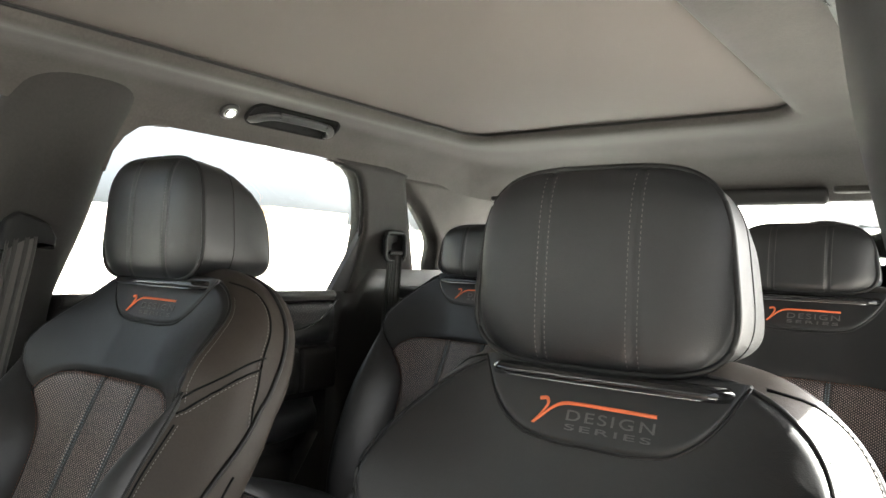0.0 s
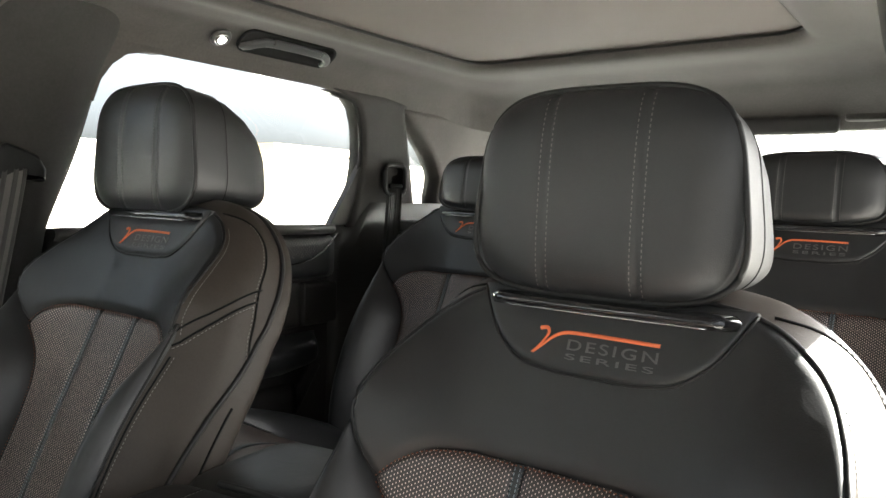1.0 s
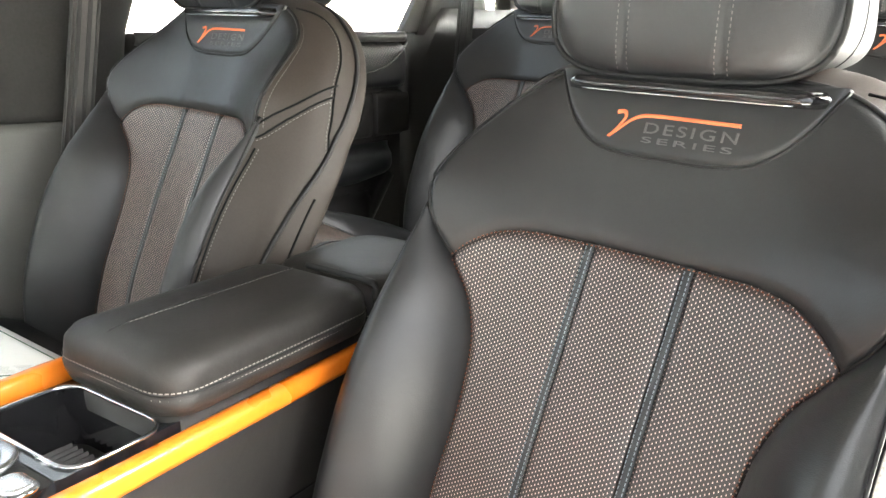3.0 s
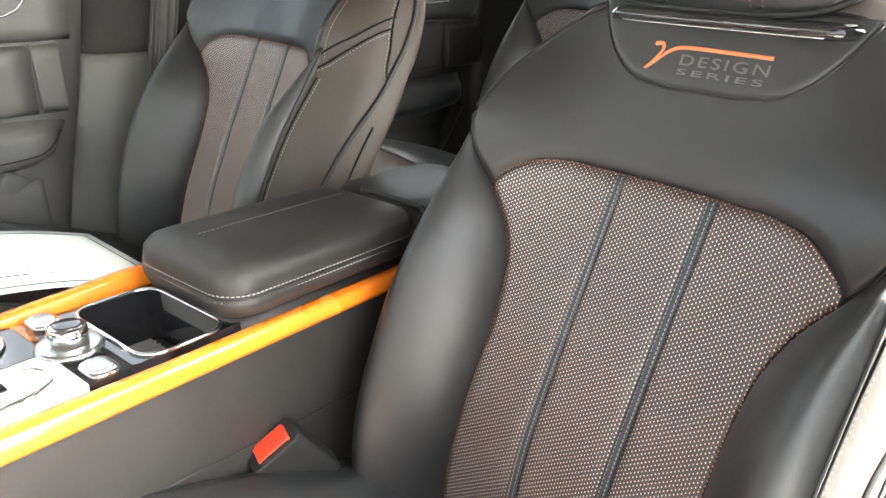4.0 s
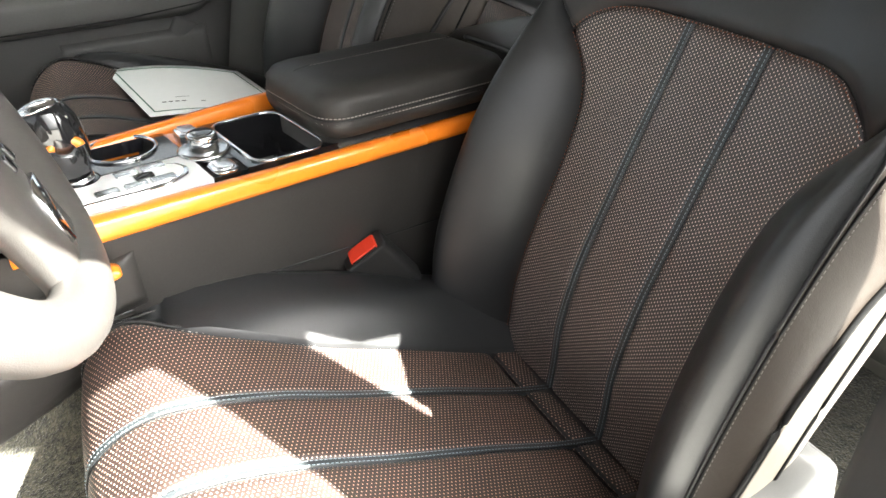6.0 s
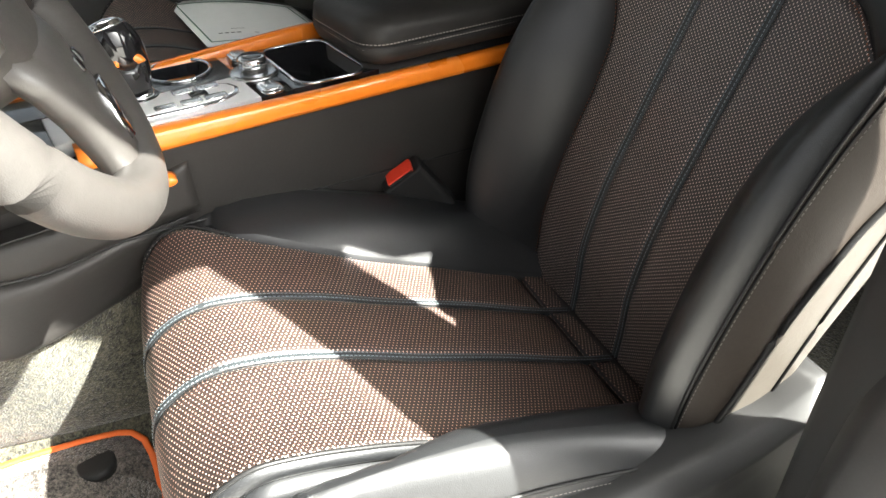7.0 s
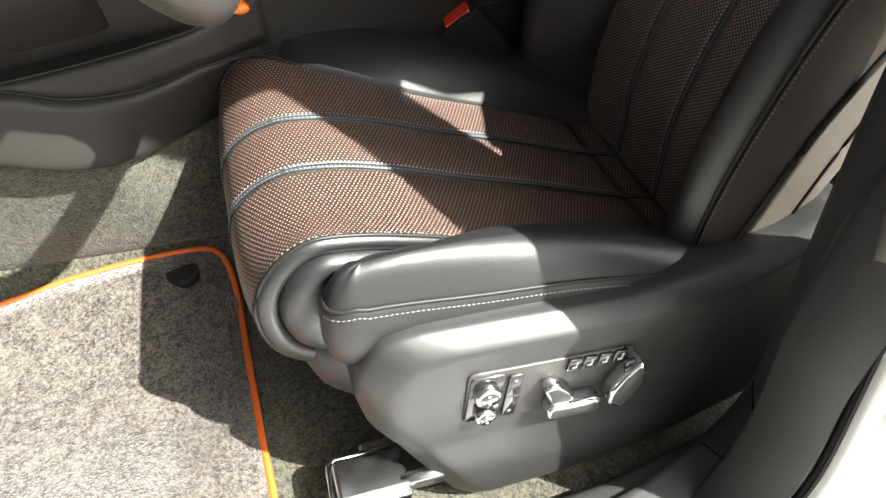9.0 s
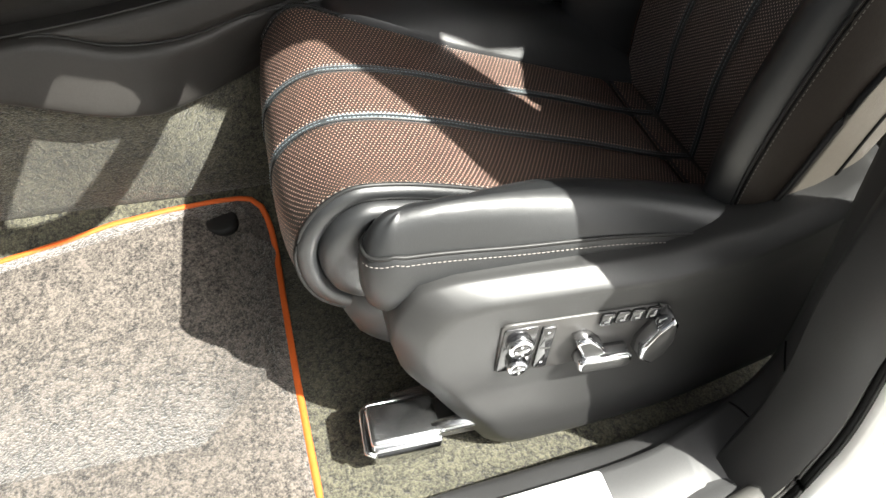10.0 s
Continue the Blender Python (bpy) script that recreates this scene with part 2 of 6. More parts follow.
def curve(*rows):
    """A smooth function through the rows (position, value ...), in rising order."""
    t = np.array([r[0] for r in rows], float)
    v = np.array([r[1:] for r in rows], float)
    g = np.gradient(v, t, axis=0)

    def f(x):
        x = min(max(x, t[0]), t[-1])
        i = min(int(np.searchsorted(t, x, side="right")) - 1, len(t) - 2)
        h = t[i + 1] - t[i]
        a = (x - t[i]) / h
        p = v[i] * (2 * a ** 3 - 3 * a * a + 1) + g[i] * h * (a ** 3 - 2 * a * a + a) + v[i + 1] * (3 * a * a - 2 * a ** 3) + g[i + 1] * h * (a ** 3 - a * a)
        return float(p[0]) if len(p) == 1 else p
    return f


def line(*rows):
    t = [r[0] for r in rows]
    v = [r[1] for r in rows]
    return lambda x: float(np.interp(x, t, v))


def sheet(name, fn, nu, nv, material, parent=None, label="", uv=None, smooth=True, back=0.0):
    """A curved panel: fn(u, v) gives its points, both from 0 to 1; its rim is folded back a little, by the vector back."""
    verts, uvs, faces = [], [], []
    for j in range(nv + 1):
        for i in range(nu + 1):
            verts.append(Vector(fn(i / nu, j / nv)))
            uvs.append(uv(i / nu, j / nv) if uv else (i / nu, j / nv))
    w = nu + 1
    for j in range(nv):
        for i in range(nu):
            a = j * w + i
            faces.append((a, a + 1, a + w + 1, a + w))
    if back:
        rim = [i for i in range(w)] + [j * w + nu for j in range(1, nv + 1)] + [nv * w + i for i in range(nu - 1, -1, -1)] + [j * w for j in range(nv - 1, 0, -1)]
        first = len(verts)
        for k in rim:
            verts.append(verts[k] + Vector(back))
            uvs.append(uvs[k])
        for q in range(len(rim)):
            r = (q + 1) % len(rim)
            faces.append((rim[r], rim[q], first + q, first + r))
    return piece(name, mesh_of(name, verts, faces, material, uvs, smooth), parent, label)


def loft(name, rings, material, parent=None, label="", caps=True, smooth=True, closed=True):
    """A skin over rings of equally many points."""
    n = len(rings[0])
    verts = [p for r in rings for p in r]
    faces = []
    m = n if closed else n - 1
    for j in range(len(rings) - 1):
        for i in range(m):
            k = (i + 1) % n
            faces.append((j * n + i, j * n + k, (j + 1) * n + k, (j + 1) * n + i))
    if caps:
        faces.append(tuple(range(n - 1, -1, -1)))
        faces.append(tuple(range((len(rings) - 1) * n, len(rings) * n)))
    return piece(name, mesh_of(name, verts, faces, material, None, smooth), parent, label)


def tube(name, pts, radius, material, parent=None, label="", sides=8, closed=False, flat=1.0):
    """A round strip along points."""
    pts = [Vector(p) for p in pts]
    rings = []
    n = len(pts)
    for i, p in enumerate(pts):
        a = pts[(i - 1) % n] if closed or i > 0 else p
        b = pts[(i + 1) % n] if closed or i < n - 1 else p
        d = (b - a).normalized() if (b - a).length > 1e-9 else Vector((0, 0, 1))
        ref = Vector((0, 0, 1)) if abs(d.z) < 0.9 else Vector((0, 1, 0))
        s = d.cross(ref).normalized()
        t = s.cross(d)
        r = radius(i / max(n - 1, 1)) if callable(radius) else radius
        rings.append([p + s * r * math.cos(2 * math.pi * k / sides) + t * r * flat * math.sin(2 * math.pi * k / sides) for k in range(sides)])
    if closed:
        rings.append(rings[0])
    return loft(name, rings, material, parent, label, caps=not closed)


def spread(pts, pitch):
    """Points at even steps along a line, each with its direction."""
    pts = [Vector(p) for p in pts]
    out, left = [], 0.0
    for a, b in zip(pts, pts[1:]):
        d = b - a
        if d.length < 1e-9:
            continue
        s = left
        while s < d.length:
            out.append((a + d * (s / d.length), d.normalized()))
            s += pitch
        left = s - d.length
    return out


def stitches(name, lines, material, parent, out=(0, 0, 1), pitch=0.0045, length=0.0030, width=0.0009, lift=0.0006, label=""):
    """A row of thread along each line; out: the way in which the surface faces."""
    o = Vector(out).normalized()
    for pts in lines:
        verts, faces = [], []
        for p, d in spread(pts, pitch):
            s = d.cross(o).normalized() * width * 0.5
            up = o * lift
            a, b = p - d * length / 2, p + d * length / 2
            k = len(verts)
            verts += [a - s, a + s, b + s, b - s, a + d * length * .2 + up, b - d * length * .2 + up]
            faces += [(k, k + 1, k + 4), (k + 1, k + 2, k + 5, k + 4), (k + 2, k + 3, k + 5), (k + 3, k, k + 4, k + 5)]
        ob = piece(name, mesh_of(name, verts, faces, material), parent, label)
        ob["kind"] = "stuff"
    return ob


def block(name, size, material, parent=None, at=(0, 0, 0), turn=(0, 0, 0), bevel=0.004, label="", taper=1.0, segments=3):
    """A bevelled block, size across x, y, z, about its middle."""
    bm = bmesh.new()
    bmesh.ops.create_cube(bm, size=1)
    for v in bm.verts:
        k = taper if v.co.z > 0 else 1.0
        v.co = Vector((v.co.x * size[0] * k, v.co.y * size[1] * k, v.co.z * size[2]))
    if bevel:
        bmesh.ops.bevel(bm, geom=list(bm.edges), offset=bevel, segments=segments, profile=0.5, affect="EDGES")
    bmesh.ops.transform(bm, verts=bm.verts, matrix=pose(*at, *turn))
    return part(name, bm, material, parent, label)


def prism(name, outline, low, high, axis, material, parent=None, label="", inset=0.0, depth=0.0, smooth=False):
    """An outline of two coordinates, drawn out along an axis from low to high, its high rim rounded by inset and depth."""
    def at(a, b, h):
        return {"x": (h, a, b), "y": (a, h, b), "z": (a, b, h)}[axis]
    n = len(outline)
    rings = [[at(a, b, low) for a, b in outline]]
    steps = [(0, 1.0)] if not inset else [(0.0, 0.0), (0.15, 0.4), (0.45, 0.8), (1.0, 1.0)]
    way = 1 if high > low else -1
    for ins, dep in steps:
        ring = []
        for i, (a, b) in enumerate(outline):
            (pa, pb), (na, nb) = outline[i - 1], outline[(i + 1) % n]
            tx, ty = na - pa, nb - pb
            k = math.hypot(tx, ty) or 1
            ring.append((a - ty / k * inset * ins * orient(outline), b + tx / k * inset * ins * orient(outline)))
        rings.append([at(a, b, high - way * depth * (1 - dep) if inset else high) for a, b in ring])
    return loft(name, rings, material, parent, label, smooth=smooth)


def orient(outline):
    area = sum(a * d - c * b for (a, b), (c, d) in zip(outline, outline[1:] + outline[:1]))
    return 1 if area > 0 else -1


def rounded(w, h, r, n=5, cx=0.0, cy=0.0):
    """The outline of a rounded rectangle."""
    pts = []
    for qx, qy, a0 in ((1, 1, 0), (-1, 1, 90), (-1, -1, 180), (1, -1, 270)):
        for k in range(n + 1):
            a = radians(a0 + 90 * k / n)
            pts.append((cx + qx * (w / 2 - r) + r * math.cos(a), cy + qy * (h / 2 - r) + r * math.sin(a)))
    return pts


def ring_of(c, r, n=32, squash=1.0):
    return [(c[0] + r * math.cos(2 * math.pi * k / n), c[1] + r * squash * math.sin(2 * math.pi * k / n)) for k in range(n)]


def lettering(name, text, width, height, material, parent, m, label=""):
    """Words in the built-in font, fitted to a width and height, as a thin mesh."""
    cu = bpy.data.curves.new(name, "FONT")
    cu.body, cu.extrude, cu.space_character = text, 0.012, 1.25
    ob = bpy.data.objects.new(name, cu)
    scene.collection.objects.link(ob)
    me = bpy.data.meshes.new_from_object(ob.evaluated_get(bpy.context.evaluated_depsgraph_get()))
    bpy.data.objects.remove(ob)
    bpy.data.curves.remove(cu)
    xs = [v.co.x for v in me.vertices]
    ys = [v.co.y for v in me.vertices]
    sx, sy = width / (max(xs) - min(xs)), height / (max(ys) - min(ys))
    for v in me.vertices:
        v.co = m @ Vector(((v.co.x - min(xs)) * sx, (v.co.y - min(ys)) * sy, v.co.z * 0.05))
    me.materials.clear()
    me.materials.append(material)
    return piece(name, me, parent, label)


def match(outline, n=96):
    pts = outline + outline[:1]
    seg = np.cumsum([0] + [math.hypot(a[0] - b[0], a[1] - b[1]) for a, b in zip(pts, pts[1:])])
    t = np.linspace(0, seg[-1], n, endpoint=False)
    return list(zip(np.interp(t, seg, [p[0] for p in pts]), np.interp(t, seg, [p[1] for p in pts])))


# ---- seats ----
LEAN_BACK = radians(23.5)
SB, CB = math.sin(LEAN_BACK), math.cos(LEAN_BACK)
FAB_W = curve((-0.03, 0.152), (0.0, 0.150), (0.1, 0.142), (0.2, 0.138), (0.3, 0.139), (0.34, 0.145), (0.38, 0.162), (0.413, 0.187))
FAB_TOP = curve((0.0, 0.463), (0.07, 0.462), (0.12, 0.458), (0.145, 0.450), (0.168, 0.434), (0.188, 0.412))
BACK_D = curve((-0.05, -0.05), (0.0, -0.040), (0.04, -0.028), (0.09, -0.010), (0.16, 0.002), (0.28, 0.004), (0.46, 0.0), (0.65, 0.0))
YOKE = curve((0.0, 0.0, 0.634), (0.3, 0.100, 0.634), (0.45, 0.135, 0.626), (0.58, 0.162, 0.610), (0.70, 0.187, 0.584), (0.80, 0.203, 0.552), (0.88, 0.214, 0.512), (0.94, 0.217, 0.472), (0.975, 0.207, 0.440), (1.0, 0.186, 0.414))
BOL_IN = curve((-0.03, 0.152), (0.1, 0.142), (0.2, 0.138), (0.3, 0.139), (0.34, 0.145), (0.38, 0.162), (0.413, 0.187), (0.44, 0.206), (0.460, 0.2145))
BOL_OUT = curve((-0.03, 0.212), (0.03, 0.220), (0.10, 0.226), (0.2, 0.228), (0.3, 0.227), (0.36, 0.225), (0.41, 0.223), (0.44, 0.2205), (0.460, 0.2195), (0.50, 0.2185), (0.53, 0.218))
BOL_H = curve((-0.03, 0.040), (0.03, 0.068), (0.10, 0.092), (0.2, 0.105), (0.28, 0.105), (0.35, 0.092), (0.41, 0.068), (0.44, 0.055), (0.460, 0.048), (0.53, 0.01))
SHELL = curve((-0.05, 0.20), (0.03, 0.228), (0.1, 0.237), (0.2, 0.241), (0.35, 0.245), (0.44, 0.247), (0.515, 0.246), (0.557, 0.232), (0.594, 0.204), (0.622, 0.165), (0.636, 0.11))
# cushion: run along the surface -> y, z from the cross seam
SEAT = curve((-0.055, 0.055, -0.020), (0.0, 0.0, 0.0), (0.128, -0.116, 0.054), (0.236, -0.215, 0.097), (0.332, -0.302, 0.137), (0.401, -0.367, 0.158),
             (0.440, -0.405, 0.162), (0.477, -0.440, 0.152), (0.508, -0.465, 0.133), (0.539, -0.476, 0.105), (0.574, -0.478, 0.070), (0.610, -0.468, 0.035), (0.64, -0.445, 0.014), (0.67, -0.41, 0.004))
SEAT_W = curve((-0.055, 0.135), (0.0, 0.142), (0.15, 0.160), (0.3, 0.178), (0.42, 0.190), (0.52, 0.191), (0.67, 0.186))
SEAT_WI = curve((-0.055, 0.128), (0.0, 0.130), (0.128, 0.131), (0.236, 0.135), (0.332, 0.144), (0.401, 0.160), (0.440, 0.176), (0.50, 0.188), (0.67, 0.186))
SIDE_Z = curve((-0.44, 0.150), (-0.354, 0.140), (-0.259, 0.119), (-0.155, 0.097), (-0.085, 0.076), (0.013, 0.046), (0.06, 0.03))
CREST_Z = curve((-0.44, 0.165), (-0.40, 0.174), (-0.375, 0.178), (-0.354, 0.179), (-0.323, 0.177), (-0.287, 0.170), (-0.234, 0.156), (-0.141, 0.124), (-0.045, 0.083), (0.03, 0.05), (0.06, 0.035))


PIPE_D = curve((-0.03, 0.018), (0.10, 0.021), (0.20, 0.020), (0.289, 0.004), (0.358, -0.018), (0.432, -0.050), (0.50, -0.068), (0.55, -0.077), (0.585, -0.076), (0.634, -0.060))
DEEP = curve((-0.05, -0.045), (0.10, -0.048), (0.20, -0.055), (0.308, -0.072), (0.446, -0.092), (0.55, -0.100), (0.64, -0.090))
DIVIDE = curve((-0.080, 0.540), (-0.036, 0.523), (0.006, 0.493), (0.040, 0.459), (0.062, 0.428), (0.09, 0.40))
WELT_D = curve((0.43, -0.058), (0.48, -0.045), (0.523, -0.040), (0.561, -0.047), (0.590, -0.043), (0.610, -0.030), (0.625, -0.012), (0.66, -0.008))
EDGE_Z = curve((-0.06, 0.012), (0.25, 0.013), (0.38, 0.021), (0.44, 0.022), (0.477, 0.014), (0.508, 0.002), (0.574, 0.002), (0.61, 0.010), (0.67, 0.010))
EDGE_Y = curve((-0.06, 0.0), (0.40, 0.0), (0.44, 0.003), (0.50, 0.006), (0.574, 0.018), (0.61, 0.022), (0.67, 0.022))


def wing(x, s):
    """How far the shoulders reach forward of the backrest's plane."""
    return 0.052 * min(1.05, max(0.0, (abs(x) - 0.06) / 0.15)) ** 1.6 * math.exp(-((s - 0.475) / 0.095) ** 2)


def yoke_depth(x, s):
    edge = min(max((abs(x) - 0.10) / 0.115, 0), 1)
    return BACK_D(s) + wing(x, s) - 0.012 * edge ** 2 * min(max((s - 0.55) / 0.08, 0), 1)


def build_seat(name, at, side, label, group, rear=False, head=(0.0, 0.0, 0.0, 0.0)):
    """A bucket seat, at its cross seam. side: 1 where its outer side faces +x."""
    o = thing(name, at, label, "car seat", group)

    def b(x, s, d):
        return Vector((side * x, s * SB - d * CB, s * CB + d * SB))
    nb = Vector((0, -CB, SB))
    inward = -nb * 0.012
    s0 = -0.02

    def adopt(first, title):
        """Gives what was built since first to the one piece of it that bears the title."""
        made = list(scene.collection.objects)[first:]
        main = [q for q in made if q.name.split(".")[0] == title][0]
        for q in made:
            if q is not main and q.parent is o:
                q.parent = main
    first = len(scene.collection.objects)

    # perforated centre panels and the two strips
    def fab_d(x, s):
        return BACK_D(s) + 0.014 * (abs(x) / 0.187) ** 4 * min(1.0, max(0.0, (0.42 - s) / 0.12)) + wing(x, s)

    def fab(x0, x1, nu, title):
        def at_uv(u, v):
            xt = x0 + (x1(0.413) - x0) * u if callable(x1) else x0 + (x1 - x0) * u
            s = s0 + (FAB_TOP(abs(xt)) - s0) * v
            x = x0 + (x1(s) - x0) * u if callable(x1) else xt
            return x, s

        def p(u, v):
            x, s = at_uv(u, v)
            e = min(u, 1 - u) * abs((x1(s) if callable(x1) else x1) - x0)
            dip = 0.0035 * math.exp(-(e / 0.004) ** 2) + 0.004 * math.exp(-((1 - v) * 0.45 / 0.005) ** 2)
            return b(x, s, fab_d(x, s) - dip)
        sheet(title, p, nu, 56, FABRIC, o, "dark brown perforated panel with copper dots", uv=lambda u, v: at_uv(u, v), back=inward)
    fab(-0.0455, 0.0455, 16, "centre_panel")
    fab(0.0525, FAB_W, 20, "side_panel")
    fab(-0.0525, lambda s: -FAB_W(s), 20, "side_panel")
    for c in (-0.049, 0.049):
        sheet("strip", lambda u, v, c=c: b(c + (u - 0.5) * 0.0076, s0 + (FAB_TOP(abs(c)) - s0) * v, fab_d(c, s0 + (FAB_TOP(abs(c)) - s0) * v) - 0.0004), 6, 50, STRIPE, o, "blue-grey leather strip", back=inward)
        tops = FAB_TOP(abs(c))
        stitches("strip_stitching", [[b(c + dx, q, fab_d(c, q) + 0.0002) for q in np.linspace(s0 + 0.01, tops - 0.004, 80)] for dx in (-0.0026, 0.0026)], THREAD_BLUE, o, out=nb, pitch=0.0046, length=0.0029, width=0.0009, lift=0.0005, label="pale blue thread")

    # yoke, with its shoulders
    def edge_of(u):
        q = YOKE(abs(u))
        return math.copysign(q[0], u), q[1]

    def yoke(u, v):
        u = 2 * u - 1
        bx = 0.188 * u
        bs = FAB_TOP(abs(bx))
        tx, ts = edge_of(u)
        x, s = bx + (tx - bx) * v, bs + (ts - bs) * v
        span = math.hypot(tx - bx, ts - bs)
        d = yoke_depth(x, s)
        d -= 0.005 * math.exp(-(v * span / 0.006) ** 2) + 0.006 * math.exp(-(((1 - v) * span) / 0.005) ** 2)
        return b(x, s, d)
    sheet("yoke", yoke, 96, 36, LEATHER, o, "smooth black leather upper panel", back=inward)

    rim = [edge_of(2 * k / 120 - 1) for k in range(121)]
    tube("piping", [b(x, s, yoke_depth(x, s) - 0.005) for x, s in rim], 0.0022, PIPING, o, "black leather piping")

    # bolsters of the backrest
    for sg in (1, -1):
        def face(u, v, sg=sg):
            s = -0.03 + 0.49 * v
            xi, xo, h = BOL_IN(s), BOL_OUT(s), BOL_H(s)
            q = math.sin(math.pi / 2 * min(1, (u * 1.06) ** 0.8)) - 0.28 * max(0, (u - 0.66) / 0.34) ** 2
            d0 = fab_d(min(xi, 0.187), s) - 0.004 * math.exp(-(u * (xo - xi) / 0.004) ** 2)
            return b(sg * (xi + (xo - xi) * u), s, d0 + (h - d0) * q)
        sheet("bolster", face, 22, 60, LEATHER, o, back=inward)

        # the edge that the side panels hang from: up the bolster, then round the shoulder to the middle
        edge = []
        for s in np.linspace(-0.03, 0.44, 40):
            edge.append((BOL_OUT(s), s, BOL_H(s) - 0.28 * (BOL_H(s) - fab_d(0.15, s)) - 0.002, 1.0, 0.0, 0.028 if sg < 0 else 0.013 + 0.015 * min(1.0, max(0.0, (s - 0.30) / 0.14))))
        for u in np.linspace(0.945, 0.0, 60):
            x, s = YOKE(u)
            n = Vector((x, s - 0.45)).normalized()
            edge.append((x, s, yoke_depth(x, s) - 0.006, n.x, n.y, 0.029 * min(1.0, u * 6)))
        far = np.concatenate(([0.0], np.cumsum([math.dist(p[:3], q[:3]) for p, q in zip(edge, edge[1:])])))
        far = far / far[-1]
        cols = [np.array(c) for c in zip(*edge)]

        def edge_at(k, far=far, cols=cols):
            return [float(np.interp(k, far, c)) for c in cols]

        def flank(u, k, sg=sg, edge_at=edge_at):
            """The side of the backrest: u from the front edge back to the piping, k up along the edge."""
            x, s, d0, nx, ny, out = edge_at(k)
            top = min(1.0, max(0.0, (s - 0.40) / 0.10))
            f = math.sin(math.pi / 2 * min(1.0, u * (1 + 0.5 * top)))
            return b(sg * (x + nx * out * f), s + ny * out * f, d0 + (min(PIPE_D(s), d0 - 0.003) - d0) * u)

        def rear_side(u, k, sg=sg, edge_at=edge_at):
            x, s, d0, nx, ny, out = edge_at(k)
            d0 = min(PIPE_D(s), d0 - 0.003)
            f = out + 0.003 * math.sin(math.pi * min(1, u * 1.2)) - 0.06 * max(0, u - 0.55) ** 2
            return b(sg * (x + nx * f), s + ny * f, d0 + (DEEP(s) - d0) * math.sin(math.pi / 2 * u))

        def k_of(s_, far=far, cols=cols):
            return float(np.interp(s_, cols[1][:80], far[:80]))

        def u_of(d, k, edge_at=edge_at):
            q = edge_at(k)
            r = min(PIPE_D(q[1]), q[2] - 0.003)
            return min(1.0, max(0.0, (q[2] - d) / (q[2] - r)))

        def split(u, edge_at=edge_at):
            """Where the slanting seam crosses, u from the front."""
            s_ = 0.46
            for _ in range(12):
                q = edge_at(k_of(s_))
                s_ += 0.5 * (DIVIDE(q[2] + (PIPE_D(q[1]) - q[2]) * u) - s_)
            return k_of(s_)
        grow = Vector((sg * side, 0, 0))
        sheet("bolster_side", lambda u, v: flank(u, split(u) * v), 28, 48, SIDE_LEATHER, o, "dark brown-black leather side panel")
        sheet("shoulder_side", lambda u, v: flank(u, split(u) + (1 - split(u)) * v), 28, 44, SIDE_LEATHER, o, "dark brown-black leather shoulder panel")
        # the outer side takes the lighter copy, with sunlight put into its colour
        sheet("back_side", rear_side, 12, 70, SUNLIT_LEATHER if sg > 0 else SIDE_LEATHER, o)
        tube("piping", [Vector(flank(1.0, k / 70)) + grow * 0.0012 for k in range(67)], 0.0036, PIPING, o)
        for lower in (0.0, 0.022):
            tube("seam", [Vector(flank(u, split(u) - lower)) + grow * 0.0006 for u in np.linspace(0.0, 0.72, 40)], 0.0015, BLACK_MATT, o)
        stitches("stitching", [[Vector(flank(u, split(u) - 0.029)) + grow * 0.0006 for u in np.linspace(0.03, 0.70, 40)]], THREAD_DARK, o, out=grow, pitch=0.0055, length=0.0034, width=0.0010)
        welt = [Vector(flank(u_of(WELT_D(s_), k_of(s_)), k_of(s_))) for s_ in np.linspace(0.44, 0.625, 40)]
        tube("seam", [p + grow * 0.0005 for p in welt], 0.0016, BLACK_MATT, o)
        stitches("stitching", [[p + grow * 0.0008 + nb * 0.005 for p in welt[1:-4]]], THREAD_DARK, o, out=grow, pitch=0.0055, length=0.0034, width=0.0010)
        stitches("stitching", [[Vector(flank(0.055, k_of(s_))) + grow * 0.0007 for s_ in np.linspace(0.45, 0.605, 40)]], THREAD_DARK, o, out=grow, pitch=0.005, length=0.0034, width=0.001)
        seam = [Vector(face(1.0, k / 60)) for k in range(61)]
        tube("piping", seam, 0.0018, PIPING, o)
        up_s = [k_of(q) for q in np.linspace(-0.01, 0.42, 60)]
        tube("seam", [Vector(flank(0.055, k)) + grow * 0.0003 + nb * 0.0003 for k in up_s], 0.0013, BLACK_MATT, o)
        stitches("stitching", [[Vector(flank(0.095, k)) + grow * 0.0008 for k in up_s]], THREAD_DARK, o, out=grow + nb * 0.4, pitch=0.0050, length=0.0030, width=0.0010)
        if not rear:
            tube("seam", [Vector(rear_side(0.50 - 0.25 * q, k_of(0.02 + 0.36 * q))) + grow * 0.0004 for q in np.linspace(0, 1, 30)], 0.0018, BLACK_MATT, o)
    stitches("stitching", [[b(x, FAB_TOP(abs(x)) - 0.002, fab_d(x, FAB_TOP(abs(x))) + 0.0003) for x in np.linspace(-0.183, 0.183, 70)]], THREAD_COPPER, o, out=nb, pitch=0.0048, length=0.0022, width=0.0012, label="copper thread")
    stitches("stitching", [[b(sg * (FAB_W(s) - 0.002), s, fab_d(FAB_W(s), s)) for s in np.linspace(0.02, 0.41, 60)] for sg in (1, -1)], THREAD_COPPER, o, out=nb, pitch=0.0048, length=0.0022, width=0.0012, label="copper thread")

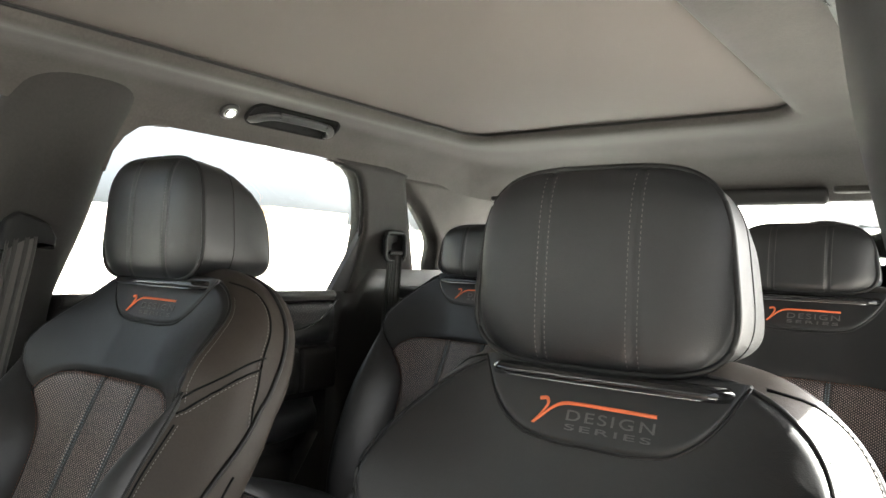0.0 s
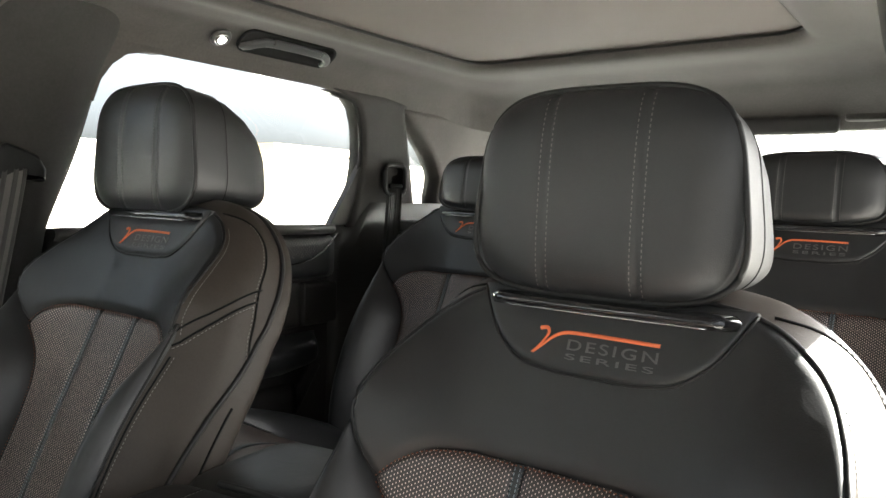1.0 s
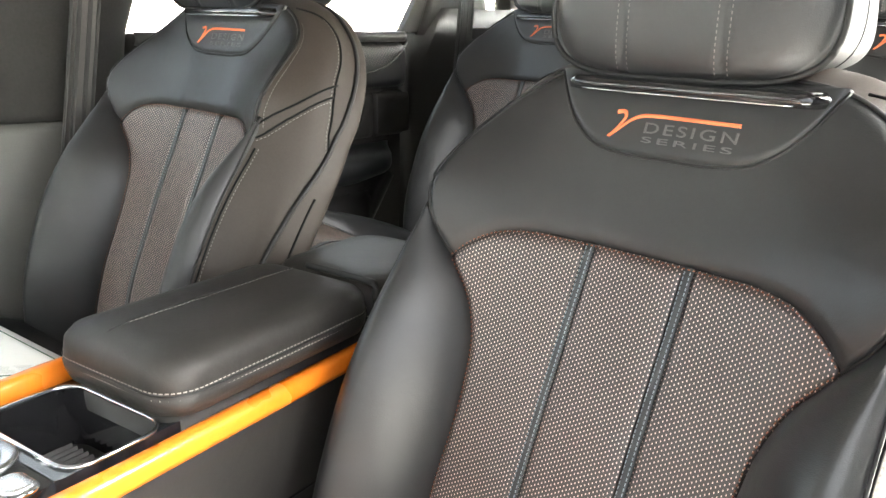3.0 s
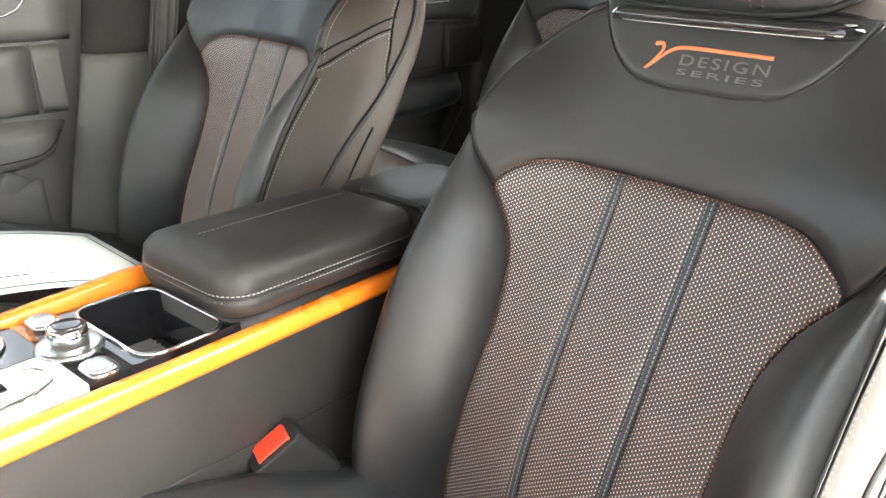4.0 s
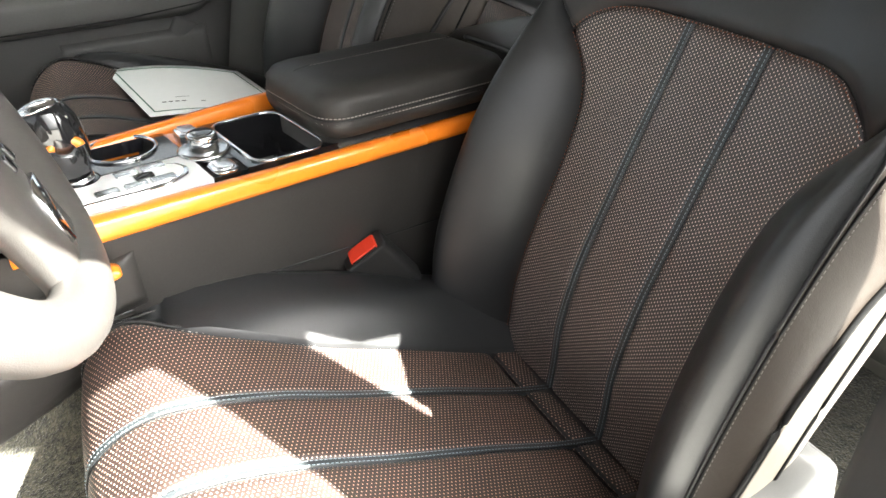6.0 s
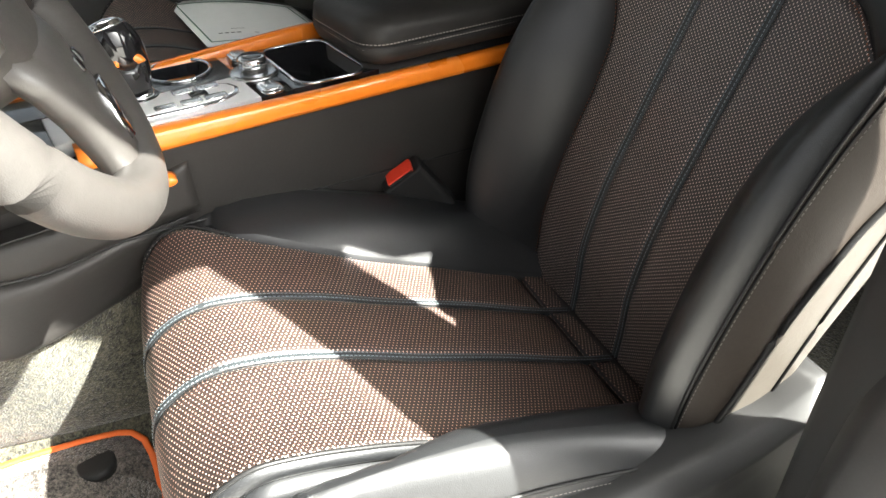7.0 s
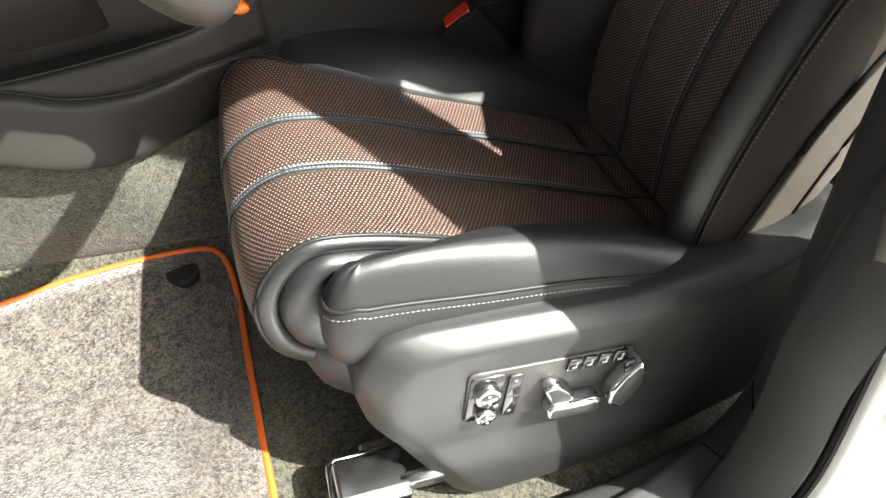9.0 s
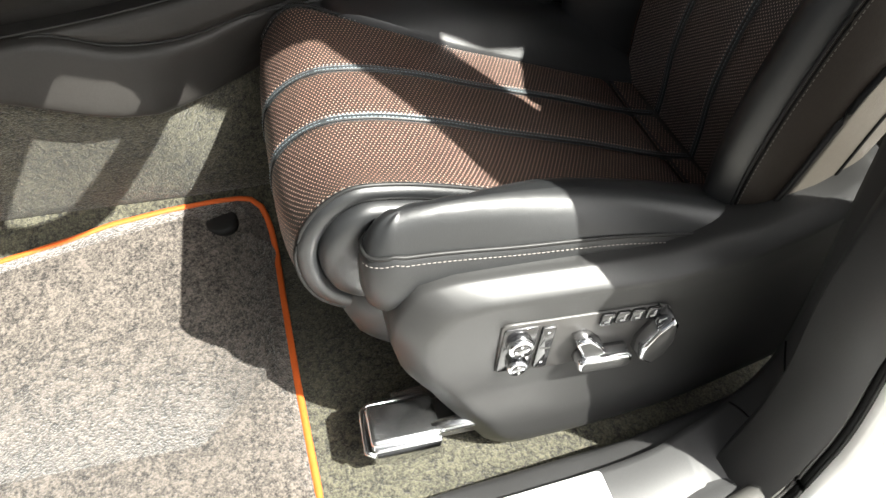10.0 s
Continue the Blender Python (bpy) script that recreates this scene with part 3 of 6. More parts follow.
    # back shell
    def shell(u, v):
        s = -0.05 + 0.686 * v
        x = SHELL(s) * (2 * u - 1)
        return b(x * 0.985, s, DEEP(s) + 0.001 - 0.022 * (1 - abs(2 * u - 1) ** 3))
    sheet("backrest", shell, 16, 30, LEATHER_BROWN, o, "dark leather backrest shell")

    # badge with its emblem and words
    low = curve((0.0, 0.5515), (0.045, 0.5525), (0.083, 0.562), (0.112, 0.590), (0.134, 0.629))

    def badge(u, v):
        x = 0.133 * (2 * u - 1)
        a = low(abs(x))
        s = a + (0.630 - a) * v
        return b(x, s, yoke_depth(x, s) + 0.0025 - 0.004 * math.exp(-(v * (0.630 - a) / 0.003) ** 2))
    sheet("badge_panel", badge, 40, 14, LEATHER, o, "black leather badge panel below the head restraint", back=inward)
    tube("badge_seam", [b(x, low(abs(x)) - 0.0006, yoke_depth(x, low(abs(x))) + 0.0002) for x in np.linspace(-0.133, 0.133, 70)], 0.0016, PIPING, o)
    flip = side  # writing never mirrors

    def w(x, s, lift=0.0045):
        return b(flip * x, s, yoke_depth(x, s) + lift)

    def stroke(pts, title, width):
        f = curve(*[(i, *p) for i, p in enumerate(pts)])
        n = 40
        mid = [f(k * (len(pts) - 1) / n) for k in range(n + 1)]
        vs, fs = [], []
        for k, p in enumerate(mid):
            q = mid[min(k + 1, n)] - mid[max(k - 1, 0)]
            nn = np.array((-q[1], q[0])) / (math.hypot(*q) or 1)
            wd = width(k / n) / 2
            vs += [w(*(p + nn * wd), 0.0034), w(*(p), 0.0050), w(*(p - nn * wd), 0.0034)]
            if k:
                a = 3 * k
                fs += [(a - 3, a - 2, a + 1, a), (a - 2, a - 1, a + 2, a + 1)]
        piece(title, mesh_of(title, vs, fs, THREAD_ORANGE), o, "orange embroidered emblem")
    stroke([(-0.0585, 0.5905), (-0.0515, 0.5915), (-0.0490, 0.5865), (-0.0530, 0.5780), (-0.0580, 0.5710), (-0.0625, 0.5660)], "emblem", lambda k: 0.0042 - 0.0028 * k)
    stroke([(-0.0610, 0.5660), (-0.0540, 0.5730), (-0.0440, 0.5830), (-0.0340, 0.5885), (-0.0200, 0.5900), (0.0100, 0.5900), (0.0590, 0.5895)], "emblem", lambda k: 0.0018 + 0.0018 * min(1, 2 * k))
    face_m = Matrix(((1, 0, 0), (0, SB, -CB), (0, CB, SB))).to_4x4()
    lettering("lettering", "DESIGN", 0.086, 0.0100, LETTER, o, Matrix.Translation(w(-0.0275, 0.5735, 0.0028)) @ face_m, "dark embroidered words")
    lettering("lettering", "SERIES", 0.084, 0.0055, LETTER, o, Matrix.Translation(w(-0.0275, 0.5645, 0.0028)) @ face_m, "dark embroidered words")

    adopt(first, "backrest")
    first = len(scene.collection.objects)

    # head restraint
    hx, hy, hz = (0.0 if rear else -0.014) + head[0], 0.235, 0.673 + head[3]
    pleats = (head[2] - 0.047, head[2] + 0.047)
    hw, hh, pw = 0.139 + head[1], 0.097, 4.0
    if rear:
        hh, hz = 0.063, 0.637

    def half(z):
        k = min(abs(z / hh), 1.0)
        return hw * (1 - k ** pw) ** (1 / pw) * (1 - 0.085 * (z + hh) / hh * 0.9)

    def hp(x, z, y):
        lean = 0.10 if rear else 0.03
        return Vector((side * x + hx, hy + y + z * lean + 0.006 * (x / hw) ** 2 + 0.006 * max(0.0, z / hh) ** 2, hz + z))

    def dome(u, v):
        z = hh * math.sin(math.pi / 2 * (2 * v - 1))
        return half(z) * math.sin(math.pi / 2 * (2 * u - 1)), z

    def front(u, v):
        x, z = dome(u, v)
        r = min(1.0, (abs(x / (half(0) or 1)) ** 4 + abs(z / hh) ** 4) ** 0.25)
        y = -0.006 * (1 - r ** 3) + 0.010 * r ** 10
        for c in pleats:
            y += 0.0032 * math.exp(-((x - c) / 0.0028) ** 2)
        return hp(x, z, y)
    sheet("front_pad", front, 84, 40, LEATHER, o, "padded black leather face with two stitched seams")
    loop = []
    for k in range(96):
        a = 2 * math.pi * k / 96
        c, s_ = math.cos(a), math.sin(a)
        z = hh * math.copysign(abs(s_) ** (2 / pw), s_)
        x = hw * math.copysign(abs(c) ** (2 / pw), c) * (1 - 0.085 * (z + hh) / hh * 0.9)
        loop.append((x, z))
    rings = []
    depth = 0.156 if not rear else 0.10

    def drop(y, z):
        """The crown falls away to the rear in a round line."""
        k = min(1.0, max(0.0, (y - 0.012) / (depth + 0.012)))
        return 1.5 * hh * (1 - math.sqrt(1 - k * k)) * (z + hh) / (2 * hh)
    for sc, y in ((1.0, 0.010), (1.003, 0.016), (1.006, 0.035), (1.006, 0.06), (1.0, 0.085), (0.985, depth * 0.74), (0.955, depth * 0.87), (0.90, depth * 0.955), (0.80, depth), (0.4, depth + 0.004), (0.1, depth + 0.005)):
        rings.append([hp(x * sc, z * (1.0 if sc > 0.99 else sc if z > 0 else 0.7 + 0.3 * sc) - drop(y, z), y) for x, z in loop])
    loft("head_restraint", rings, LEATHER, o, "black leather head restraint with rounded sides")
    tube("piping", [hp(x * 1.004, z * 1.004, 0.010) for x, z in loop], 0.0030, PIPING, o, closed=True)
    tube("seam", [hp(x * 1.006, z - drop(0.065, z), 0.065) for x, z in loop], 0.0009, PIPING, o, closed=True)
    rows = []
    for c in pleats:
        for q in (-0.0055, 0.0055):
            rows.append([Vector((hp(c + q, z, 0).x, front(0.5 + math.asin(max(-1, min(1, (c + q) / half(z)))) / math.pi, 0.5 + math.asin(z / hh) / math.pi).y - 0.0002, hp(0, z, 0).z)) for z in np.linspace(-hh * 0.93, hh * 0.93, 40)])
    stitches("stitching", rows, THREAD_DARK, o, out=(0, -1, 0), pitch=0.0052, length=0.0028, width=0.0009)
    # glossy collar below it
    collar = []
    for y, z, hwid in ((0.228, 0.574, 0.124), (0.224, 0.569, 0.129), (0.226, 0.562, 0.130), (0.236, 0.560, 0.128), (0.30, 0.562, 0.116), (0.30, 0.574, 0.112)):
        if rear:
            y, z = y + 0.0, z - 0.004
        collar.append((y, z, hwid))
    loft("collar", [[(x * hwid / 0.12 * side, y + 0.004 * (x / 0.12) ** 2 + 0.030 * max(0.0, (abs(x) - 0.095) / 0.025) ** 2 * (0.30 - y) / 0.076, z) for y, z, hwid in collar] for x in np.linspace(-0.12, 0.12, 33)], BLACK_GLOSS, o, "glossy black collar")
    tube("collar_edge", [(x, 0.2255 + 0.004 * (x / 0.12) ** 2, 0.5625 if not rear else 0.5585) for x in np.linspace(-0.098, 0.098, 24)], 0.0008, SATIN, o, "thin silver edge")
    for x in (-0.05, 0.05):
        tube("post", [(side * x, 0.275, 0.54), (side * x, 0.29, 0.62)], 0.006, CHROME, o)

    adopt(first, "head_restraint")
    first = len(scene.collection.objects)

    # cushion
    def cush(x, q):
        y, z = SEAT(q)
        k = (abs(x) / 0.188) ** 4
        return Vector((side * x, y + EDGE_Y(q) * k, z + EDGE_Z(q) * k))
    q1 = 0.66

    def pan(x0, x1, nu, qa, qb, nv, title, mat=FABRIC_SEAT):
        def xq(u, v):
            q = qa + (qb - qa) * v
            b1 = x1(q) if callable(x1) else x1
            return x0 + (b1 - x0) * u, q

        def p(u, v):
            x, q = xq(u, v)
            width = abs((x1(q) if callable(x1) else x1) - x0)
            dip = 0.003 * math.exp(-(min(u, 1 - u) * width / 0.004) ** 2) + 0.003 * math.exp(-(min(v, 1 - v) * abs(qb - qa) / 0.005) ** 2)
            return cush(x, q) - Vector((0, 0.4, 1)) * dip if q < 0.45 else cush(x, q) - Vector((0, -1, 0.3)) * dip
        sheet(title, p, nu, nv, mat, o, "dark brown perforated panel with copper dots", uv=xq, back=(0, 0.006, -0.012))
    neg = lambda q: -SEAT_WI(q)
    for qa, qb, nv in ((0.004, q1, 64), (-0.05, -0.002, 6)):
        pan(-0.0455, 0.0455, 16, qa, qb, nv, "centre_panel")
        pan(0.0525, SEAT_W, 20, qa, qb, nv, "side_panel")
        pan(-0.0525, neg, 20, qa, qb, nv, "side_panel")
    for c in (-0.049, 0.049):
        sheet("strip", lambda u, v, c=c: cush(c + (u - 0.5) * 0.0076, -0.05 + (q1 + 0.05) * v) + Vector((0, 0, 0.0003)), 6, 60, STRIPE, o, "blue-grey leather strip", back=(0, 0.004, -0.01))
        for qa, qb, up in ((-0.045, 0.44, (0, 0.3, 1)), (0.445, 0.60, (0, -1, 0.4))):
            stitches("strip_stitching", [[cush(c + dx, q) + Vector(up) * 0.0008 for q in np.linspace(qa, qb, 60)] for dx in (-0.0026, 0.0026)], THREAD_BLUE, o, out=up, pitch=0.0046, length=0.0029, width=0.0009, lift=0.0005, label="pale blue thread")
        for dx in (-0.0040, 0.0040):
            tube("strip_seam", [cush(c + dx, q) + Vector((0, 0, -0.0008)) for q in np.linspace(-0.045, q1, 60)], 0.0007, PIPING, o, sides=5)
    sheet("cross_strip", lambda u, v: cush((2 * u - 1) * 0.14, -0.004 + 0.005 * v) + Vector((0, 0, -0.0008)), 30, 3, STRIPE, o)

    # rolled front ends of the cushion: welt, gusset and the padded core inside
    for sg in (1, -1):
        qs = np.linspace(0.25, 0.64, 44)
        wide = SEAT_W if sg > 0 else SEAT_WI
        rim_ = [cush(sg * wide(q), q) for q in qs]
        mid = Vector((0, -0.372, 0.112))

        def turned(k, out, sg=sg, rim_=rim_, mid=mid):
            res = []
            for p in rim_:
                p2 = mid + (Vector((0, p.y, p.z)) - mid) * k
                res.append(Vector((p.x + side * sg * out, p2.y, p2.z)))
            return res
        folds = [turned(k, x) for k, x in ((1.0, -0.001), (0.985, 0.003), (0.94, 0.0065), (0.86, 0.0075), (0.79, 0.005), (0.755, -0.003))]
        loft("roll_gusset", folds, LEATHER, o, caps=False, closed=False)
        core = [turned(k, x) for k, x in ((0.765, -0.004), (0.76, 0.004), (0.735, 0.010), (0.68, 0.0145), (0.58, 0.016), (0.40, 0.015), (0.15, 0.014))]
        loft("roll_core", core, LEATHER, o, caps=False, closed=False)
        tube("piping", [p + Vector((side * sg * 0.001, 0, 0)) for p in rim_], 0.0022, PIPING, o)
        stitches("stitching", [[cush(sg * (wide(q) - 0.004), q) + Vector((0, -0.0006, 0.0008)) for q in np.linspace(0.25, 0.47, 50)]], THREAD, o, out=(0, -0.3, 1), pitch=0.0068, length=0.0022, width=0.0013)
        stitches("stitching", [[cush(sg * (wide(q) - 0.004), q) + Vector((0, -0.0012, 0.0003)) for q in np.linspace(0.475, 0.62, 40)]], THREAD, o, out=(0, -1, 0.2), pitch=0.0068, length=0.0022, width=0.0013)

    # side bolsters of the cushion: a soft crown within a stitched edge, and the wall below it
    RUN = [(-SEAT(v)[0], v) for v in np.linspace(-0.05, 0.44, 60)]

    def along(y):
        return float(np.interp(-y, [r[0] for r in RUN], [r[1] for r in RUN]))
    for sg in (1, -1):
        path, crest, normal, low = [], [], [], []
        for y in np.linspace(0.06, -0.365, 26):
            q = along(y)
            away = min(1.0, max(0.0, (-0.22 - y) / 0.09)) if sg > 0 else 0.0
            away *= away * (3 - 2 * away)
            path.append(((SEAT_W if sg > 0 else SEAT_WI)(q) - 0.002 + 0.020 * away, y, min(SEAT(q)[1] + EDGE_Z(q) - 0.004, CREST_Z(y) - 0.012) - 0.016 * away))
            normal.append((-1, 0))
            crest.append(y)
        z_in = path[-1][2]
        for k in range(1, 18):
            a = math.pi * (1 - k / 18)
            hx_, hw_ = (0.2265, 0.0195) if sg > 0 else (0.2165, 0.0295)
            x, y = hx_ + hw_ * math.copysign(abs(math.cos(a)) ** 0.7, math.cos(a)), -0.365 - 0.034 * math.sin(a) ** 0.8
            w_ = 0.5 + 0.5 * math.cos(a)
            path.append((x, y, z_in + (0.146 - z_in) * w_ ** 2.2 - 0.004 * math.sin(a)))
            normal.append((math.cos(a), -math.sin(a)))
            crest.append(-0.360)
        for y in np.linspace(-0.365, 0.06, 34):
            path.append((0.246, y, SIDE_Z(y)))
            normal.append((1, 0))
            crest.append(max(y, -0.360))

        def ring_at(out, drop, path=path, normal=normal, sg=sg):
            res = []
            for (x, y, z), (nx, ny) in zip(path, normal):
                low_z = 0.066 if y < -0.36 else max(0.066 - 0.55 * (y + 0.36), -0.06)
                zz = z + (low_z - z) * drop
                res.append(Vector((side * sg * (x + nx * out), y + ny * out, zz)))
            return res
        crown = []
        for f in (0.0, 0.06, 0.16, 0.32, 0.52, 0.76, 1.0):
            row = []
            for (x, y, z), cy in zip(path, crest):
                zt = CREST_Z(cy)
                lift = 1 - (1 - f) ** 2.6
                puck = 0.0009 * math.sin(y * 210 + 3 * x * 60) * math.sin(math.pi * f) * (1 if y < -0.25 else 0.25)
                row.append(Vector((side * sg * (x + (0.212 + 0.014 * min(1.0, max(0.0, (-0.2 - cy) / 0.12)) - x) * f), y + (cy - y) * f, z + (zt - z) * lift + puck)))
            crown.append(row)
        loft("cushion_bolster", crown, LEATHER, o, caps=False, closed=False)
        wall = [ring_at(out, drop) for out, drop in ((0.0, 0.0), (0.0015, 0.02), (0.004, 0.10), (0.0075, 0.3), (0.010, 0.55), (0.008, 0.78), (0.002, 0.92), (-0.010, 1.0), (-0.03, 1.04))]
        loft("bolster_wall", wall, LEATHER, o, caps=False, closed=False)
        edge = ring_at(0.0008, 0.0)
        tube("piping", edge[29:], 0.0021, PIPING, o)
        sew = [p + Vector((side * sg * nx * 0.0036, ny * 0.0036, -0.0075)) for p, (nx, ny) in zip(edge, normal)]
        stitches("stitching", [sew[38:]], THREAD, o, out=(side * sg, 0, 0.1), pitch=0.0048, length=0.0030, width=0.0009)
        stitches("stitching", [sew[26:39]], THREAD, o, out=(side * sg * 0.5, -0.85, 0.1), pitch=0.0048, length=0.0030, width=0.0009)

    # base under the cushion
    loft("seat_cushion", [[(x, y, z) for x, z in rounded(0.46, 0.17, 0.03, cx=0, cy=zc)] for y, zc in ((0.06, -0.10), (-0.1, -0.08), (-0.3, -0.035), (-0.36, -0.03))], PLASTIC, o, "padded seat cushion")
    adopt(first, "seat_cushion")
    loft("front_fairing", [[(x * k * 0.96, y - 0.50 * min(0, z), z * (0.6 + 0.4 * k) + 0.005) for x, z in rounded(0.44, 0.15, 0.06)] for y, k in ((-0.28, 1.0), (-0.38, 1.0), (-0.415, 0.97), (-0.43, 0.91), (-0.437, 0.8))], LEATHER, o)
    for sg in (1, -1):
        block("slide_rail", (0.045, 0.62, 0.03), SATIN if sg == side else PLASTIC, o, (sg * 0.2, -0.10, -0.175), bevel=0.006)
        for y in (0.05, -0.25):
            block("rail_foot", (0.05, 0.06, 0.06), PLASTIC, o, (sg * 0.2, y, -0.155), bevel=0.005)
    return o


DRIVER_AT = Vector((0.385, 0.0, 0.78))
PASSENGER_AT = Vector((-0.345, -0.006, 0.838))
driver = build_seat("driver_seat", DRIVER_AT, 1, "black leather driver seat with brown perforated centre and orange emblem", "front seats", head=(0.0, 0.003, 0.0, 0.0))
passenger = build_seat("passenger_seat", PASSENGER_AT, -1, "black leather passenger seat with brown perforated centre beside the console", "front seats", head=(-0.032, 0.009, -0.020, -0.006))
build_seat("rear_seat", Vector((0.418, 0.814, 0.846)), 1, "black leather rear seat with perforated centre behind the driver seat", "rear seats", rear=True, head=(-0.010, -0.010, 0.0, 0.0))
build_seat("rear_seat", Vector((-0.285, 0.80, 0.844)), -1, "black leather rear seat with perforated centre behind the passenger seat", "rear seats", rear=True)


# ---- car shell ----
def floor_z(x, y):
    base = 0.585 + 0.12 * max(0.0, -0.2 - y) + 0.3 * max(0.0, -0.95 - y)
    up = max(0.0, (0.29 - x) / 0.17) if x > 0.02 else max(0.0, (x + 0.25) / 0.17)
    return base + 0.11 * min(up, 1.0) ** 1.3


def carpet(u, v):
    x, y = -0.74 + 1.47 * u, 1.05 - 2.55 * v
    return (x, y, floor_z(x, y))


tagged(sheet("floor", carpet, 60, 70, CARPET, back=(0, 0, -0.03)), kind="structure")
SIDE_IN = line((0.5, 0.755), (1.36, 0.755), (1.72, 0.632), (1.8, 0.60))
PIL_F = curve((0.56, -0.14), (0.70, -0.105), (0.9, -0.070), (1.05, -0.035), (1.2, 0.005), (1.38, 0.050), (1.5, 0.083), (1.65, 0.118), (1.78, 0.15))
PIL_R = curve((0.56, 0.30), (0.70, 0.22), (0.9, 0.20), (1.05, 0.215), (1.2, 0.235), (1.38, 0.262), (1.5, 0.290), (1.65, 0.315), (1.78, 0.36))
MID = 0.01


def wall_x(sx, z, inn=0.0):
    return MID + sx * (SIDE_IN(z) - inn)


PIL_RD = curve((0.56, 0.30), (0.80, 0.235), (0.92, 0.205), (1.0, 0.188), (1.06, 0.188), (1.117, 0.205), (1.178, 0.230), (1.232, 0.254), (1.30, 0.274), (1.39, 0.284), (1.5, 0.287), (1.6, 0.288), (1.78, 0.29))
PIL_FD = curve((0.56, -0.13), (0.66, -0.07), (0.75, -0.045), (0.9, -0.040), (1.07, -0.005), (1.24, 0.055), (1.39, 0.112), (1.58, 0.160), (1.70, 0.180), (1.78, 0.19))


def front_of(sx, z):
    return PIL_FD(z) if sx > 0 else PIL_F(z) - 0.022


def b_pillar(sx, title, low, high, material):
    """Upright trim between the doors, from one height to another."""
    def p(u, v):
        z = low + (high - low) * v
        f, r = front_of(sx, z), (PIL_RD if sx > 0 else PIL_R)(z)
        bulge = (0.045 - (0.027 * min(1.0, max(0.0, (z - 1.45) / 0.12)) if sx > 0 else 0.0)) * (1 - abs(2 * u - 1) ** 3)
        return (wall_x(sx, z, bulge), f + (r - f) * u, z)
    return tagged(sheet(title, p, 20, 40, material, back=(sx * 0.06, 0.02, 0)), kind="structure")


b_pillar(1, "pillar_driver_side", 0.58, 1.78, PILLAR_BLACK)
b_pillar(-1, "pillar_passenger_side", 1.215, 1.78, PILLAR)
b_pillar(-1, "pillar_passenger_side_lower", 0.58, 1.212, PILLAR_GREY)


# the opening's inner and outer edge, along the sill and up the pillar
EDGE_IN = curve((0, 0.748, -1.15, 0.640), (1, 0.745, -0.55, 0.640), (2, 0.742, -0.20, 0.640), (3, 0.726, -0.10, 0.641), (4, 0.708, -0.034, 0.652), (5, 0.700, 0.008, 0.70), (6, 0.698, 0.021, 0.78), (7, 0.698, 0.026, 0.98), (8, 0.698, 0.034, 1.12), (9, 0.688, 0.066, 1.24), (10, 0.660, 0.120, 1.39), (11, 0.610, 0.172, 1.58), (12, 0.585, 0.195, 1.72))
EDGE_OUT = curve((0, 0.826, -1.15, 0.615), (1, 0.826, -0.55, 0.615), (2, 0.821, -0.20, 0.615), (3, 0.805, -0.10, 0.620), (4, 0.795, -0.045, 0.640), (5, 0.789, -0.018, 0.69), (6, 0.786, -0.004, 0.77), (7, 0.776, -0.001, 0.95), (8, 0.771, 0.003, 1.10), (9, 0.764, 0.033, 1.24), (10, 0.738, 0.088, 1.39), (11, 0.712, 0.140, 1.58), (12, 0.688, 0.170, 1.72))


def jamb(u, v):
    a, c = Vector(EDGE_IN(12 * v)), Vector(EDGE_OUT(12 * v))
    up = Vector((0, -1, 0)) if v > 0.42 else (Vector((0, 0, 1)) if v < 0.25 else Vector((0, -0.6, 0.6)))
    return a + (c - a) * u + up * 0.006 * math.sin(math.pi * u)


jamb_o = tagged(sheet("jamb", jamb, 10, 120, PILLAR_BLACK, back=(-0.012, 0.03, -0.03)), kind="structure")
for k, bend in ((5.15, 0.35), (4.35, -0.5)):
    tube("joint", [Vector(jamb(u, (k + bend * (1 - u) ** 2) / 12)) + Vector((0.0003, -0.0006, 0.0003)) for u in np.linspace(0.05, 1.0, 16)], 0.0011, BLACK_MATT, jamb_o, sides=6)
seal_o = thing("door_seal", Vector(EDGE_OUT(5)), "grey and black rubber seals round the open door frame", "door seal")
SI = seal_o.matrix_basis.inverted()


def run(dx, dy, dz):
    return [SI @ (Vector(EDGE_OUT(12 * k / 100)) + Vector((dx, dy, dz))) for k in range(101)]


tube("soft_seal", run(0.014, -0.001, 0.002), 0.0135, PILLAR_GREY, seal_o, "soft grey rubber bead")
tube("lip", run(0.0285, 0.000, 0.000), 0.0022, PLASTIC, seal_o)
tube("groove", run(0.034, 0.004, -0.003), 0.0050, BLACK_MATT, seal_o, "black groove")
tube("outer_bead", run(0.0385, 0.002, -0.001), 0.0022, RUBBER, seal_o, "black rubber bead")
loft("flange", [run(0.040, 0.003, -0.003), run(0.047, 0.002, -0.003), run(0.053, 0.005, -0.005), run(0.058, 0.014, -0.010), run(0.062, 0.07, -0.05)], WHITE_PAINT, seal_o, "white painted flange", caps=False, closed=False)


# sill with its metal plate
def sill(u, v):
    y = -1.2 + 1.35 * v
    xs = curve((0.0, 0.690), (0.15, 0.705), (0.35, 0.725), (0.7, 0.79), (0.9, 0.83), (1.0, 0.845))
    zs = curve((0.0, 0.575), (0.15, 0.625), (0.35, 0.642), (0.7, 0.640), (0.9, 0.625), (1.0, 0.56))
    flare = max(0.0, (y + 0.16) / 0.30)
    return (xs(u) - 0.03 * flare, y, zs(u) - 0.016 + 0.02 * min(flare, 1.0))


